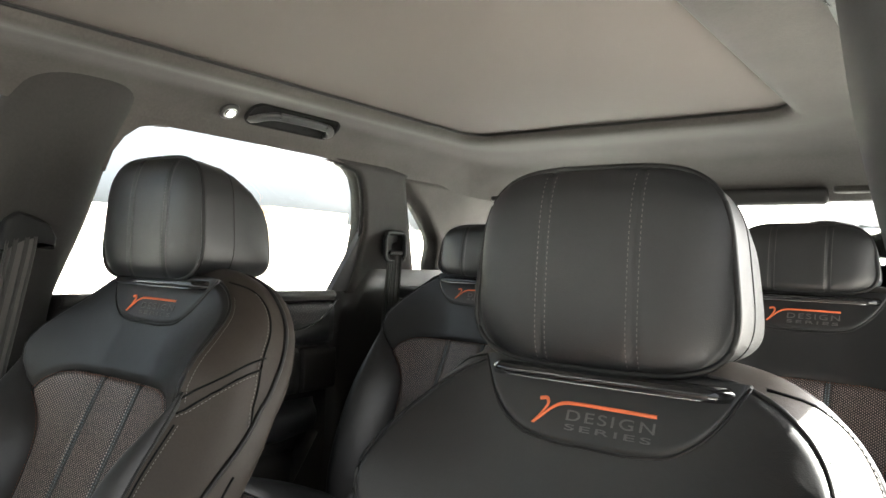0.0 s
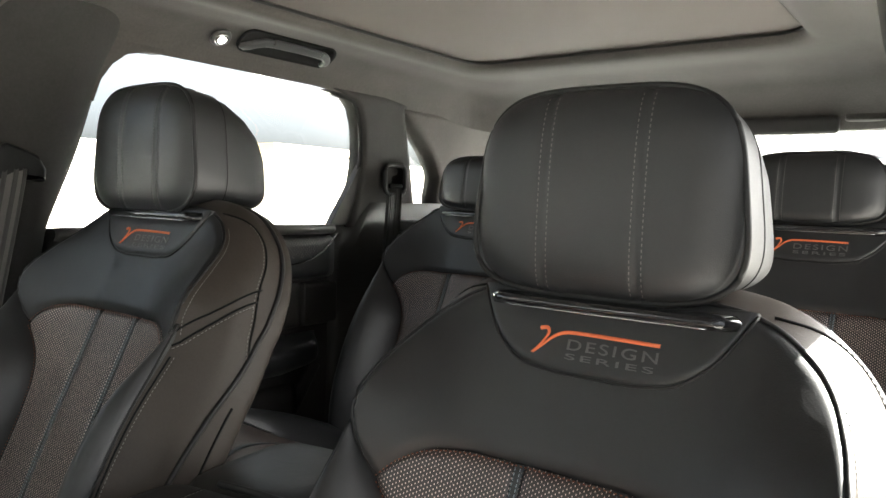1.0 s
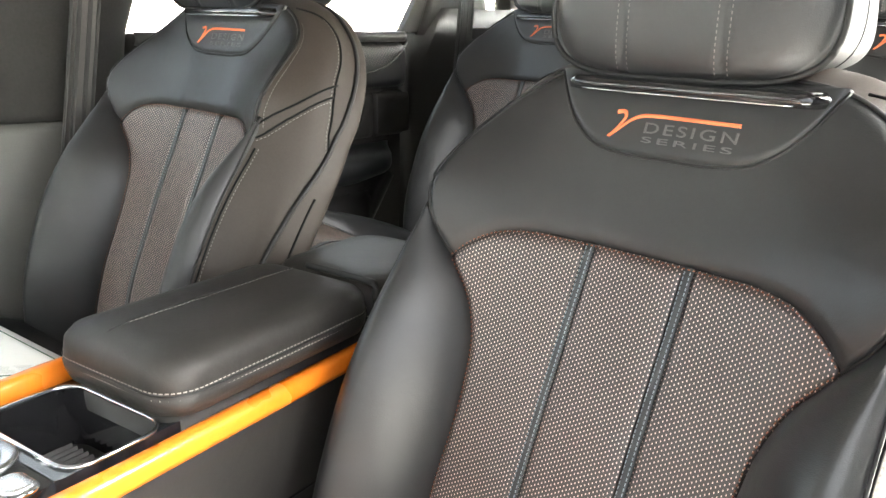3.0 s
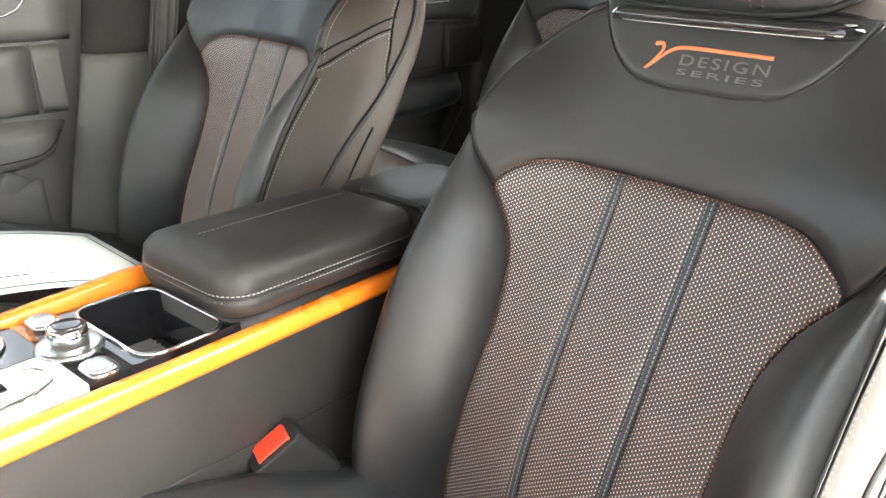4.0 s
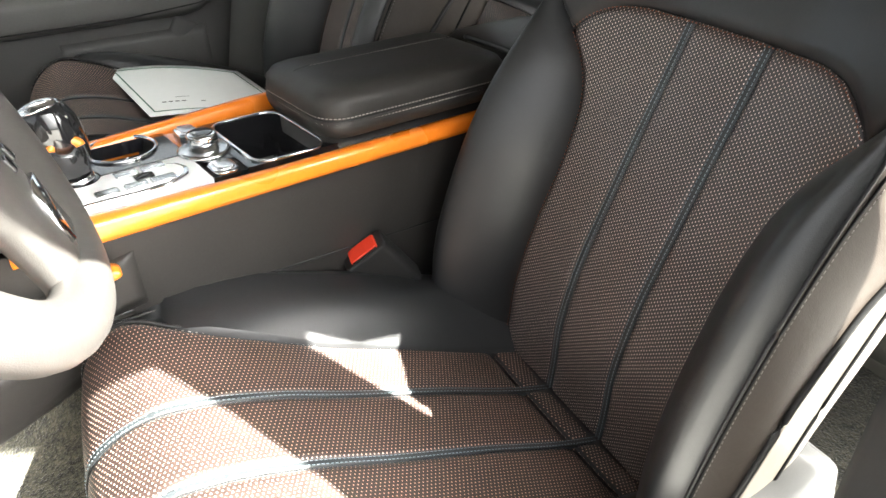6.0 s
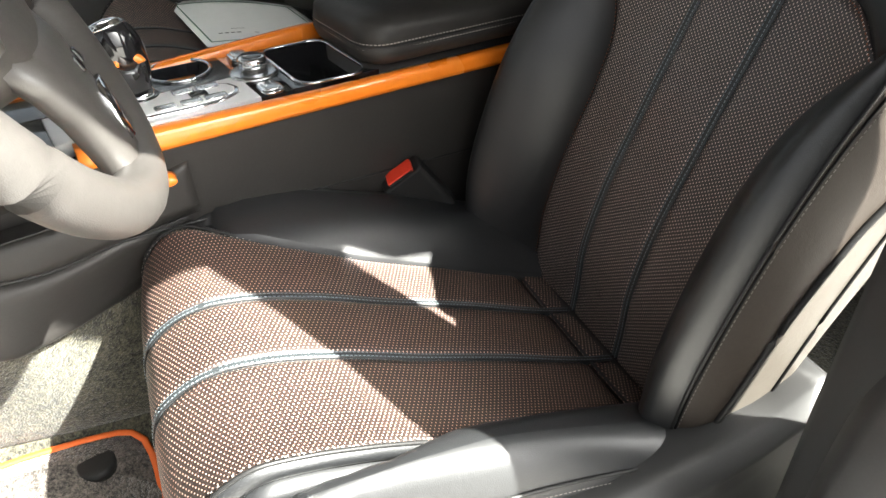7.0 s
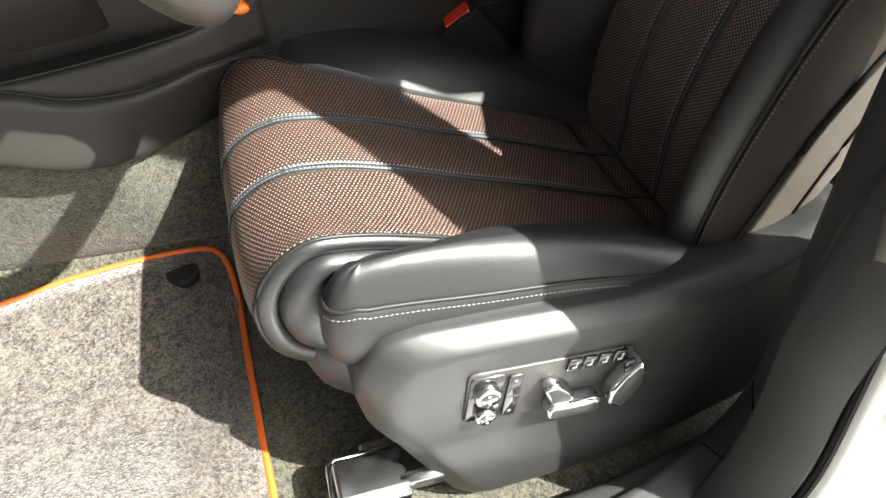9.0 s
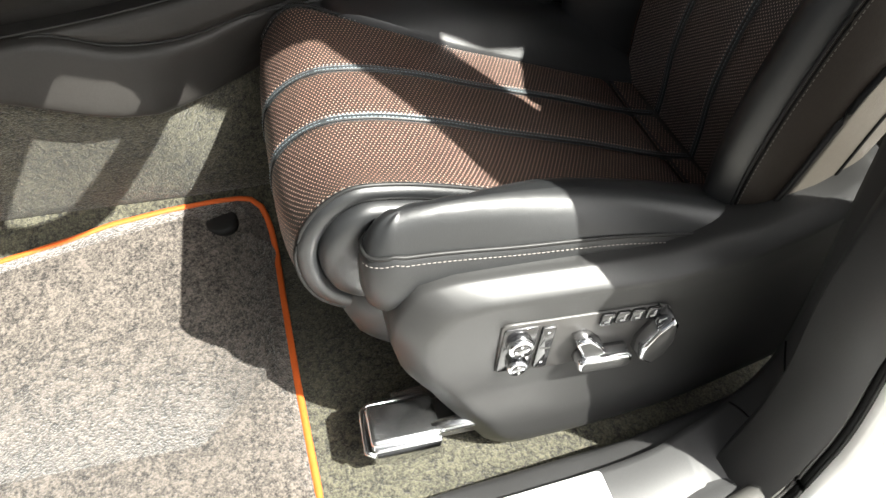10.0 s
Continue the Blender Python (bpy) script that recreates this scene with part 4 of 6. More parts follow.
tagged(sheet("sill", sill, 20, 40, PILLAR_BLACK, back=(0, 0, -0.05)), kind="structure")
plate = thing("sill_plate", (0.781, -0.518, 0.638), "brushed silver sill plate on the door sill", "sill plate")
prism("plate", rounded(0.075, 0.62, 0.006), 0, 0.004, "z", PLATE_SILVER, plate, inset=0.002, depth=0.002)
tagged(block("body_side", (0.06, 2.3, 0.42), WHITE_PAINT, None, (0.875, 0.95 - 0.35, 0.40), bevel=0.02), kind="structure")
tagged(block("pillar_outer", (0.06, 0.16, 0.66), WHITE_PAINT, None, (0.822, 0.090, 0.77), bevel=0.015), kind="structure")
tagged(block("body_side_passenger", (0.06, 3.6, 0.42), WHITE_PAINT, None, (-0.86, 0.0, 0.40), bevel=0.02), kind="structure")


# passenger side: front door panel
def door_base(title, y0, y1, z0, z1, sx, material, push=0.0):
    def p(u, v):
        z = z0 + (z1 - z0) * v
        y = y0(z) + (y1(z) - y0(z)) * u
        return (wall_x(sx, z, push + 0.012 * math.sin(math.pi * v)), y, z)
    return sheet(title, p, 24, 24, material, back=(sx * 0.08, 0, 0))


d1 = thing("door_1", (wall_x(-1, 1.0), -0.5, 0.6), "dark grey leather front door with padded armrest", "car door", kind="structure")


def under(ob, parent):
    ob.parent = parent
    ob.matrix_parent_inverse = parent.matrix_basis.inverted()
    return ob


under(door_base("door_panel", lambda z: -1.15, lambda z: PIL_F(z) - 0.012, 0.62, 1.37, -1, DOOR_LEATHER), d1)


def on_door(y, z, out=0.0, sx=-1):
    return Vector((wall_x(sx, z, 0.012 + out), y, z))


def pad(title, y0, y1, z0, z1, out, material, parent, sx=-1, end=0.0, label="", power=3.0):
    """A padded strip on a door: y0, y1 along it, its z edges as functions of y."""
    def p(u, v):
        y = y0 + (y1 - y0) * u
        z = z0(y) + (z1(y) - z0(y)) * v
        k = (1 - abs(2 * v - 1) ** power)
        if end:
            k *= min(1.0, max(0.0, (y1 - y) / end)) ** 0.5
        return on_door(y, z, 0.004 + out * k, sx)
    return under(sheet(title, p, 30, 14, material, None, label, back=(sx * 0.05, 0, 0)), parent)


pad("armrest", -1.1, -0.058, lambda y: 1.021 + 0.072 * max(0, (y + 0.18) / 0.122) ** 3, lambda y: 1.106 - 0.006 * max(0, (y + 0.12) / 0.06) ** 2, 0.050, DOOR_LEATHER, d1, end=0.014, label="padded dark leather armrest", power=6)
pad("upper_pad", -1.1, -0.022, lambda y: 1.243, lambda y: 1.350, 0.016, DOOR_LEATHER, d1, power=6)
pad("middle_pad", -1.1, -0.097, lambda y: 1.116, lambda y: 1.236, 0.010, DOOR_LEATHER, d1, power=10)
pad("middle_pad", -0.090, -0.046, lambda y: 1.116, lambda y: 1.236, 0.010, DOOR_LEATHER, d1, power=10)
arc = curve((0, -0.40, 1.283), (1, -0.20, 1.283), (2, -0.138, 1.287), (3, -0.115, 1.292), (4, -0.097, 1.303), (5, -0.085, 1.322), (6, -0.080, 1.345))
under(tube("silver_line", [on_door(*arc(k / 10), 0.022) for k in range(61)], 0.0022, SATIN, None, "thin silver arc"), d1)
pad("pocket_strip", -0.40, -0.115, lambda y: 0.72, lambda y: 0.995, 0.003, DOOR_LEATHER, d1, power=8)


def strip_on(title, pts, width, out, material, parent, sx=-1, label=""):
    f = curve(*[(i, *p) for i, p in enumerate(pts)])
    n = 30

    def p(u, v):
        q = f(v * (len(pts) - 1))
        g = f(min(len(pts) - 1, v * (len(pts) - 1) + 0.05)) - f(max(0, v * (len(pts) - 1) - 0.05))
        k = math.hypot(*g) or 1
        o = (u - 0.5) * width
        return on_door(q[0] - g[1] / k * o, q[1] + g[0] / k * o, out * (0.6 + 0.4 * math.sin(math.pi * u)), sx)
    return under(sheet(title, p, 6, n, material, None, label, back=(sx * 0.02, 0, 0)), parent)


strip_on("trim_strip", [(-0.150, 1.01), (-0.20, 0.93), (-0.27, 0.80), (-0.33, 0.68)], 0.05, 0.006, DOOR_LEATHER, d1)
under(tube("seam", [on_door(y, 1.040 + 0.010 * max(0, (y + 0.27) / 0.13) + 0.045 * max(0, (y + 0.14) / 0.065) ** 3, 0.0535) for y in np.linspace(-0.8, -0.078, 60)], 0.0015, PIPING), d1)

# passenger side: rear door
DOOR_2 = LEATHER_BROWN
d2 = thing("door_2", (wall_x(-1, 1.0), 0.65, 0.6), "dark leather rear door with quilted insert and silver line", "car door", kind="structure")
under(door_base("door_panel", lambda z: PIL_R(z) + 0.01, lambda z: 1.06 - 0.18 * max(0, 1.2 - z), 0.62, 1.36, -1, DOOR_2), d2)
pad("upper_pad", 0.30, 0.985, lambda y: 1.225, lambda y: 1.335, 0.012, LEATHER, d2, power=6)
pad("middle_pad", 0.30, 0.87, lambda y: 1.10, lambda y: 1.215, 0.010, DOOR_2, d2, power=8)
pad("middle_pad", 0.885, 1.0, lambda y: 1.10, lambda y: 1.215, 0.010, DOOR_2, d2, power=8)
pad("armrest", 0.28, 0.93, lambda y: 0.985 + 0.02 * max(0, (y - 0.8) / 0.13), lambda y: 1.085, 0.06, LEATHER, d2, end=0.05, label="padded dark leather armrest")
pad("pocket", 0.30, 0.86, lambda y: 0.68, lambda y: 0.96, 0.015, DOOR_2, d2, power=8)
under(tube("silver_line", [on_door(0.74 + 0.25 * t, 1.262 + 0.004 * t + 0.075 * t ** 4, 0.020) for t in np.linspace(0, 1, 24)], 0.0022, SATIN, None, "thin silver arc"), d2)
strip_on("trim_strip", [(0.93, 1.00), (0.86, 0.90), (0.77, 0.78), (0.72, 0.68)], 0.04, 0.018, DOOR_2, d2)
strip_on("window_ledge", [(0.27, 1.352), (0.6, 1.355), (0.88, 1.352), (0.985, 1.352)], 0.025, 0.022, PLASTIC, d2)
quilt = []
for i in range(16):
    for j in range(5):
        y, z = 0.76 + i * 0.014, 1.285 + j * 0.011 + (i % 2) * 0.0055
        if z < 1.33 and z > 1.272 + 0.06 * ((y - 0.74) / 0.25) ** 4:
            quilt.append([on_door(y - 0.006, z, 0.0165), on_door(y, z + 0.005, 0.0165), on_door(y + 0.006, z, 0.0165), on_door(y, z - 0.005, 0.0165), on_door(y - 0.006, z, 0.0165)])
under(stitches("quilting", quilt, THREAD, None, out=(1, 0, 0), pitch=0.003, length=0.002, width=0.0007), d2)


# window glass, frames and the rear quarter
def pane(title, pts, sx, thick=0.004):
    ob = prism(title, pts, 0, thick, "x", GLASS, None)
    for v in ob.data.vertices:
        y, z = v.co.y, v.co.z
        v.co.x = wall_x(sx, z, -0.025) + v.co.x
    ob.visible_shadow = False
    return tagged(ob, kind="structure")


pane("window_1", [(0.24, 1.34), (1.06, 1.34), (1.06, 1.52), (0.99, 1.69), (0.33, 1.72)], -1)
# unseen open driver's door, added to block light; the panel beside the pedals
tagged(block("door_3", (0.10, 1.10, 0.78), LEATHER_BROWN, None, (1.34, -1.02, 0.98), (0, 0, -68), bevel=0.03), kind="structure")
tagged(block("kick_panel", (0.05, 0.55, 0.55), LEATHER_BROWN, None, (0.755, -1.30, 0.86), bevel=0.015), kind="structure")


pane("window_2", [(-1.15, 1.34), (0.04, 1.34), (0.14, 1.70), (-0.75, 1.68)], -1)
pane("window_3", [(1.10, 1.41), (1.44, 1.41), (1.42, 1.5), (1.30, 1.63), (1.12, 1.70)], -1)


def side_sheet(title, fn, sx, material, nu=30, nv=12, inn=0.0, thick=0.05):
    def p(u, v):
        y, z = fn(u, v)
        return (wall_x(sx, z, inn), y, z)
    return tagged(sheet(title, p, nu, nv, material, back=(sx * thick, 0, 0)), kind="structure")


# frame pieces behind the rear door window and the quarter window's surround
WIN_R = curve((1.30, 1.045), (1.372, 1.050), (1.45, 1.052), (1.529, 1.042), (1.60, 1.018), (1.654, 0.985), (1.685, 0.945), (1.70, 0.87))
QW = curve((1.42, 1.41), (1.448, 1.395), (1.480, 1.390), (1.511, 1.378), (1.561, 1.325), (1.606, 1.261), (1.64, 1.205), (1.662, 1.168), (1.70, 1.11))
for sx in (-1, 1):
    nm = "passenger" if sx < 0 else "driver"
    side_sheet("c_pillar_" + nm, lambda u, v: (lambda z: (WIN_R(z) + (1.15 + 0.62 * max(0, 1.665 - z) - WIN_R(z)) * u, z))(1.30 + 0.40 * v), sx, PILLAR, 12, 24, 0.018, 0.06)
    side_sheet("quarter_lower_" + nm, lambda u, v: (0.98 + 0.85 * u, 0.60 + (0.825 if u > 0.1 else 0.755) * v), sx, LEATHER_BROWN, 20, 12, 0.02, 0.06)
    side_sheet("quarter_trim_" + nm, lambda u, v: (lambda z: (QW(z) + (1.80 - QW(z)) * u, z))(1.42 + 0.26 * v), sx, SUEDE, 16, 20, 0.02, 0.06)
    tagged(tube("window_seal", [(wall_x(sx, z, 0.004), WIN_R(z) - 0.004, z) for z in np.linspace(1.36, 1.695, 24)], 0.006, RUBBER), "black rubber seal round the rear side window", "window seal", "window seals")
    tri = [(0.985, 1.362), (1.075, 1.362), (1.075, 1.52), (1.040, 1.525)]
    ob = prism("window_corner", tri, 0, 0.02, "x", PLASTIC)
    for vv in ob.data.vertices:
        vv.co.x = wall_x(sx, vv.co.z, 0.01) + sx * vv.co.x
    tagged(ob, kind="structure")
fil = prism("window_corner", [(0.27, 1.60), (0.302, 1.60), (0.309, 1.639), (0.325, 1.668), (0.350, 1.690), (0.385, 1.700), (0.42, 1.702), (0.42, 1.73), (0.27, 1.73)], 0, 0.03, "x", SUEDE)
for vv in fil.data.vertices:
    vv.co.x = wall_x(-1, vv.co.z, 0.012) - vv.co.x
tagged(fil, kind="structure")
# the drop behind y 0.37 is unseen, shaped only to shade the far bolster
tagged(tube("cant_rail", [(0.735, -1.0, 1.56), (0.728, -0.6, 1.69), (0.722, -0.1, 1.724), (0.722, 0.13, 1.704), (0.722, 0.25, 1.702), (0.722, 0.365, 1.700), (0.722, 0.415, 1.655), (0.722, 0.5, 1.648), (0.722, 0.7, 1.655), (0.726, 1.0, 1.66)], 0.030, PILLAR, sides=12), kind="structure")


tagged(block("roof_side", (0.03, 2.6, 0.16), WHITE_PAINT, None, (0.742, 0.30, 1.797), (0, 8, 0), bevel=0.01), kind="structure")

# ---- ceiling ----
SUN_L, SUN_R, SUN_F, SUN_B = -0.405, 0.374, -0.75, 1.165


def opening(a):
    """The sunroof's rounded rim, a from 0 to 1 round it."""
    pts = rounded(SUN_R - SUN_L, SUN_B - SUN_F, 0.07, 8, (SUN_L + SUN_R) / 2, (SUN_F + SUN_B) / 2)
    k = a * len(pts)
    i = int(k) % len(pts)
    j = (i + 1) % len(pts)
    f = k - int(k)
    return pts[i][0] * (1 - f) + pts[j][0] * f, pts[i][1] * (1 - f) + pts[j][1] * f


def liner(u, v):
    """From the sunroof's rim outward and down to the tops of the windows."""
    x, y = opening(u)
    cx, cy = (SUN_L + SUN_R) / 2, 0.25
    # outer rim: windows' tops at the sides, rear window's head at the back, windscreen's head in front
    steps = curve((0.0, 0.0, 1.790), (0.03, 0.0, 1.778), (0.25, 0.35, 1.770), (0.5, 0.62, 1.764), (0.62, 0.70, 1.756), (0.8, 0.88, 1.735), (1.0, 1.0, 1.700))
    k, z = steps(v)
    ex = MID + math.copysign(0.630, x - cx)
    dx, dy = x - cx, y - cy
    wx = (SUN_R - SUN_L) / 2
    side_w = min(1.0, abs(dx) / wx)
    oy = 1.62 if y > cy else -0.86
    by = (SUN_B - cy) if y > cy else (cy - SUN_F)
    end_w = min(1.0, abs(dy) / by)
    tx = x + (ex - x) * side_w ** 6
    ty = y + (oy - y) * end_w ** 6
    drop = 0.06 * k ** 2 * (end_w ** 6) if y > cy else 0.05 * k * end_w ** 6
    return (x + (tx - x) * k, y + (ty - y) * k, z - drop)


tagged(sheet("ceiling", liner, 220, 26, SUEDE), kind="structure")
tagged(sheet("roof", lambda u, v: (-0.70 + 1.42 * u, -0.84 + 2.64 * v, 1.86 - 0.06 * (2 * u - 1) ** 4 - 0.13 * max(0, v - 0.75) * 2 - 0.10 * max(0, 0.15 - v) * 4), 12, 20, WHITE_PAINT, back=(0, 0, -0.02)), kind="structure")
blind = thing("sunroof_blind", (0, 0.2, 1.79), "plain grey cloth blind drawn across the sunroof", "sunroof blind")
rim_pts = [opening(k / 160) for k in range(160)]
prism("cloth", [(x, y - 0.2) for x, y in [((px - (SUN_L + SUN_R) / 2) * 1.01 + (SUN_L + SUN_R) / 2, (py - 0.2) * 1.005 + 0.2) for px, py in rim_pts]], 0.008, 0.0, "z", BLIND, blind)
tagged(tube("sunroof_seal", [(x, y, 1.785) for x, y in rim_pts], 0.0032, RUBBER, closed=True), "black rubber seal round the sunroof opening", "sunroof seal")

# rear window, its header and the tailgate
tagged(block("rear_header", (1.10, 0.10, 0.05), SUEDE, None, (MID, 1.655, 1.668), bevel=0.02), kind="structure")
tagged(block("header_trim", (0.72, 0.03, 0.045), PLASTIC, None, (MID, 1.60, 1.652), (20, 0, 0), bevel=0.012), kind="structure")
rw = block("window_5", (1.16, 0.005, 0.34), GLASS, None, (MID, 1.735, 1.52), (-20, 0, 0), bevel=0)
rw.visible_shadow = False
tagged(rw, kind="structure")
tagged(block("tailgate", (1.46, 0.06, 0.82), DOOR_LEATHER, None, (MID, 1.80, 1.00), bevel=0.02), kind="structure")
tagged(block("parcel_shelf", (1.40, 0.62, 0.03), PLASTIC, None, (MID, 1.46, 1.36), bevel=0.008), kind="structure")
tagged(block("boot_floor", (1.46, 0.80, 0.04), CARPET, None, (MID, 1.40, 0.62), bevel=0.004), kind="structure")
for x in (-0.50, 0.44):
    sp = thing("speaker_cover", (x, 1.475, 1.648), "round suede covered speaker in the rear roof corner", "speaker", "roof speakers")
    prism("cover", ring_of((0, 0), 0.042, 28, 0.6), 0.01, -0.004, "z", PLASTIC if x < 0 else SUEDE, sp, inset=0.006, depth=0.004, smooth=True)

# dashboard and front end that close the place ahead of the seats
tagged(block("dashboard", (1.46, 0.62, 0.30), LEATHER_BROWN, None, (MID, -1.09, 1.12), (-6, 0, 0), bevel=0.06, segments=5), kind="structure")
tagged(block("bulkhead", (1.46, 0.06, 0.75), CARPET, None, (MID, -1.42, 0.80), (-15, 0, 0), bevel=0.01), kind="structure")
ws = block("windscreen", (1.36, 0.006, 0.84), GLASS, None, (MID, -1.18, 1.53), (-58, 0, 0), bevel=0)
ws.visible_shadow = False
tagged(ws, kind="structure")

# lamp and grab handle in the roof rail
lamp = thing("reading_lamp", pose(-0.552, 0.502, 1.743, 0, -35, 0), "small lit round reading lamp in the grey roof lining", "reading lamp")
prism("bezel", ring_of((0, 0), 0.021, 28), 0.0, -0.006, "z", PLASTIC, lamp, inset=0.004, depth=0.003, smooth=True)
prism("ring", ring_of((0, 0), 0.0145, 28), -0.004, -0.0085, "z", SATIN, lamp, inset=0.003, depth=0.003, smooth=True)
prism("lens", ring_of((0, 0), 0.0085, 24), -0.006, -0.010, "z", LAMP, lamp, "glowing lamp lens", inset=0.003, depth=0.002, smooth=True)


def grab(m, title="grab_handle"):
    g = thing(title, m, "dark grab handle with thin silver rings in the roof lining", "grab handle", "grab handles")
    loft("recess", [[(x * k, y * k, z) for x, y in rounded(0.256, 0.062, 0.026, 7)] for k, z in ((1.0, 0.0), (1.0, -0.004), (0.97, -0.005), (0.93, -0.002), (0.91, 0.006), (0.3, 0.010))], BLACK_MATT, g, "black recess")
    rings = []
    way = curve((0, -0.110, 0.020, -0.002), (1, -0.106, 0.008, -0.010), (2, -0.092, -0.010, -0.016), (3, -0.060, -0.020, -0.018), (4, 0.060, -0.020, -0.018), (5, 0.092, -0.010, -0.016), (6, 0.106, 0.008, -0.010), (7, 0.110, 0.020, -0.002))
    for k in range(57):
        q = 7 * k / 56
        p = Vector(way(q))
        d = (Vector(way(min(7, q + 0.1))) - Vector(way(max(0, q - 0.1)))).normalized()
        up = (Vector((0, -0.15, -0.98)) - d * d.dot(Vector((0, -0.15, -0.98)))).normalized()
        ac = d.cross(up)
        rings.append([p + ac * x + up * y for x, y in rounded(0.018, 0.011, 0.0040, 3)])
    loft("grip", rings, PILLAR_BLACK, g, "flat angular grip")
    for x in (-0.066, 0.066):
        block("divider", (0.0018, 0.0192, 0.0120), SATIN, g, (x, -0.020, -0.018), (9, 0, 0), bevel=0.0006, label="thin silver ring")
    return g


grab(pose(-0.545, 0.668, 1.749, 0, -35, 0) @ pose(0, 0, 0, 0, 0, 90))
grab(pose(0.572, 0.50, 1.742, 0, 35, 0) @ pose(0, 0, 0, 0, 0, -90))


# ---- seat belts ----
def ribbon(title, pts, width, across, material, parent, label=""):
    f = curve(*[(i, *p) for i, p in enumerate(pts)])
    a = Vector(across).normalized()

    def p(u, v):
        return Vector(f(v * (len(pts) - 1))) + a * width * (u - 0.5)
    return sheet(title, p, 4, 40, material, parent, label, back=(0.0012, 0.0012, 0))


def belt(title, guide, pts, across, label, sx=-1, framed=True):
    """A striped belt that runs down from its guide in the pillar."""
    o = thing(title, guide, label, "seat belt", "seat belts")
    if framed:
        tube("guide_frame", [(0, y, z) for y, z in rounded(0.085, 0.080, 0.018, 5)], 0.006, RUBBER, o, closed=True)
        loft("guide_pocket", [[(dx, y * k, z * k) for y, z in rounded(0.08, 0.075, 0.016, 5)] for dx, k in ((0.0, 1.0), (0.006 * sx, 0.96), (0.022 * sx, 0.80), (0.024 * sx, 0.3))], BLACK_MATT, o, "black recessed belt guide", caps=False)
        block("guide_bar", (0.010, 0.055, 0.012), BLACK_MATT, o, (-0.002 * sx, 0.0, -0.018), bevel=0.004)
    else:
        hood = [(-0.045, -0.035), (-0.030, 0.022), (-0.012, 0.038), (0.012, 0.030), (0.040, 0.018), (0.052, -0.004), (0.050, -0.026), (0.020, -0.022), (-0.010, -0.030)]
        prism("guide_hood", match(hood, 50), 0.014 * sx, -0.026 * sx, "x", RUBBER, o, "black belt guide", inset=0.008, depth=0.008, smooth=True)
    a = Vector(across).normalized()
    ribbon("webbing", pts, 0.047 if not framed else 0.036, across, WEBBING if not framed else WEBBING_DARK, o, "grey-brown webbing")
    for c in (-0.0085, 0.0085):
        ribbon("stripe", [Vector(p) + a * c + Vector((0.0013, -0.0013, 0)) for p in pts], 0.006, across, WEBBING_DARK, o)
    for c in (-0.0215, 0.0215):
        ribbon("stripe", [Vector(p) + a * c + Vector((0.0013, -0.0013, 0)) for p in pts], 0.004, across, WEBBING_DARK, o)
    return o


belt("seat_belt", Vector((wall_x(-1, 1.49, 0.045), 1.155, 1.49)), [(-0.010, -0.003, -0.012), (0.006, -0.010, -0.045), (0.03, -0.05, -0.2), (0.05, -0.085, -0.35), (0.05, -0.12, -0.55)], (0.35, 1, 0), "grey seat belt hanging from the rear pillar guide")
belt("seat_belt", Vector((wall_x(-1, 1.475, 0.050), 0.160, 1.475)), [(0.012, -0.005, 0.0), (0.028, -0.012, -0.03), (0.030, -0.055, -0.25), (0.022, -0.095, -0.45), (0.0, -0.14, -0.65)], (0.1, 1, 0), "grey striped seat belt hanging from the passenger side pillar", framed=False)

# ---- outside ----
tagged(sheet("ground", lambda u, v: (-400 + 800 * u, -400 + 800 * v, 0.0), 2, 2, CONCRETE), kind="structure")
hut = thing("building", Vector((-14.5, 11.5, 0)), "cream stucco building with a tan overhanging roof edge", "building")
# run on past the roof edge, its added length standing in for bright sky
block("wall", (1.0, 26.0, 2.45), STUCCO, hut, (-0.5, 1.0, 1.225), bevel=0.01)
block("roof_edge", (2.2, 2.6, 0.20), ROOF_TAN, hut, (0.2, 1.0, 2.55), bevel=0.02)
block("gutter", (0.08, 2.5, 0.05), STUCCO, hut, (1.28, 1.0, 2.38), bevel=0.01)
block("window_frame", (0.08, 0.62, 1.10), STUCCO, hut, (0.03, 2.62, 1.30), bevel=0.01)
for dy in (-0.14, 0.14):
    block("pane", (0.06, 0.22, 0.98), GREY_PANE, hut, (0.06, 2.62 + dy, 1.30), bevel=0.004)
for z in (1.05, 1.42):
    block("rail", (0.10, 0.58, 0.06), ROOF_TAN, hut, (0.07, 2.62, z), bevel=0.004)


# ---- centre console ----
CV = Vector((-0.185, 0.982, -0.047)).normalized()
CU = Vector((-0.983, -0.185, 0.0)).normalized()
CW = CV.cross(-CU).normalized()
if CW.z < 0:
    CW = -CW
CON = Matrix((( CU.x, CV.x, CW.x, 0.164), (CU.y, CV.y, CW.y, -0.2), (CU.z, CV.z, CW.z, 1.048), (0, 0, 0, 1)))
# in its own axes: x to the passenger, y rearward, z up from the rail's lower edge
# the axes are left-handed in plan, so build with points, not with rotations
con = thing("centre_console", Vector((0.08, -0.1, 0.60)), "dark leather centre console with orange rails and silver controls", "console")
CI = con.matrix_basis.inverted()


def cp(u, v, h=0.0):
    return CI @ (CON @ Vector((u, v, h)))


def cring(pts, h):
    return [cp(u, v, h) for u, v in pts]


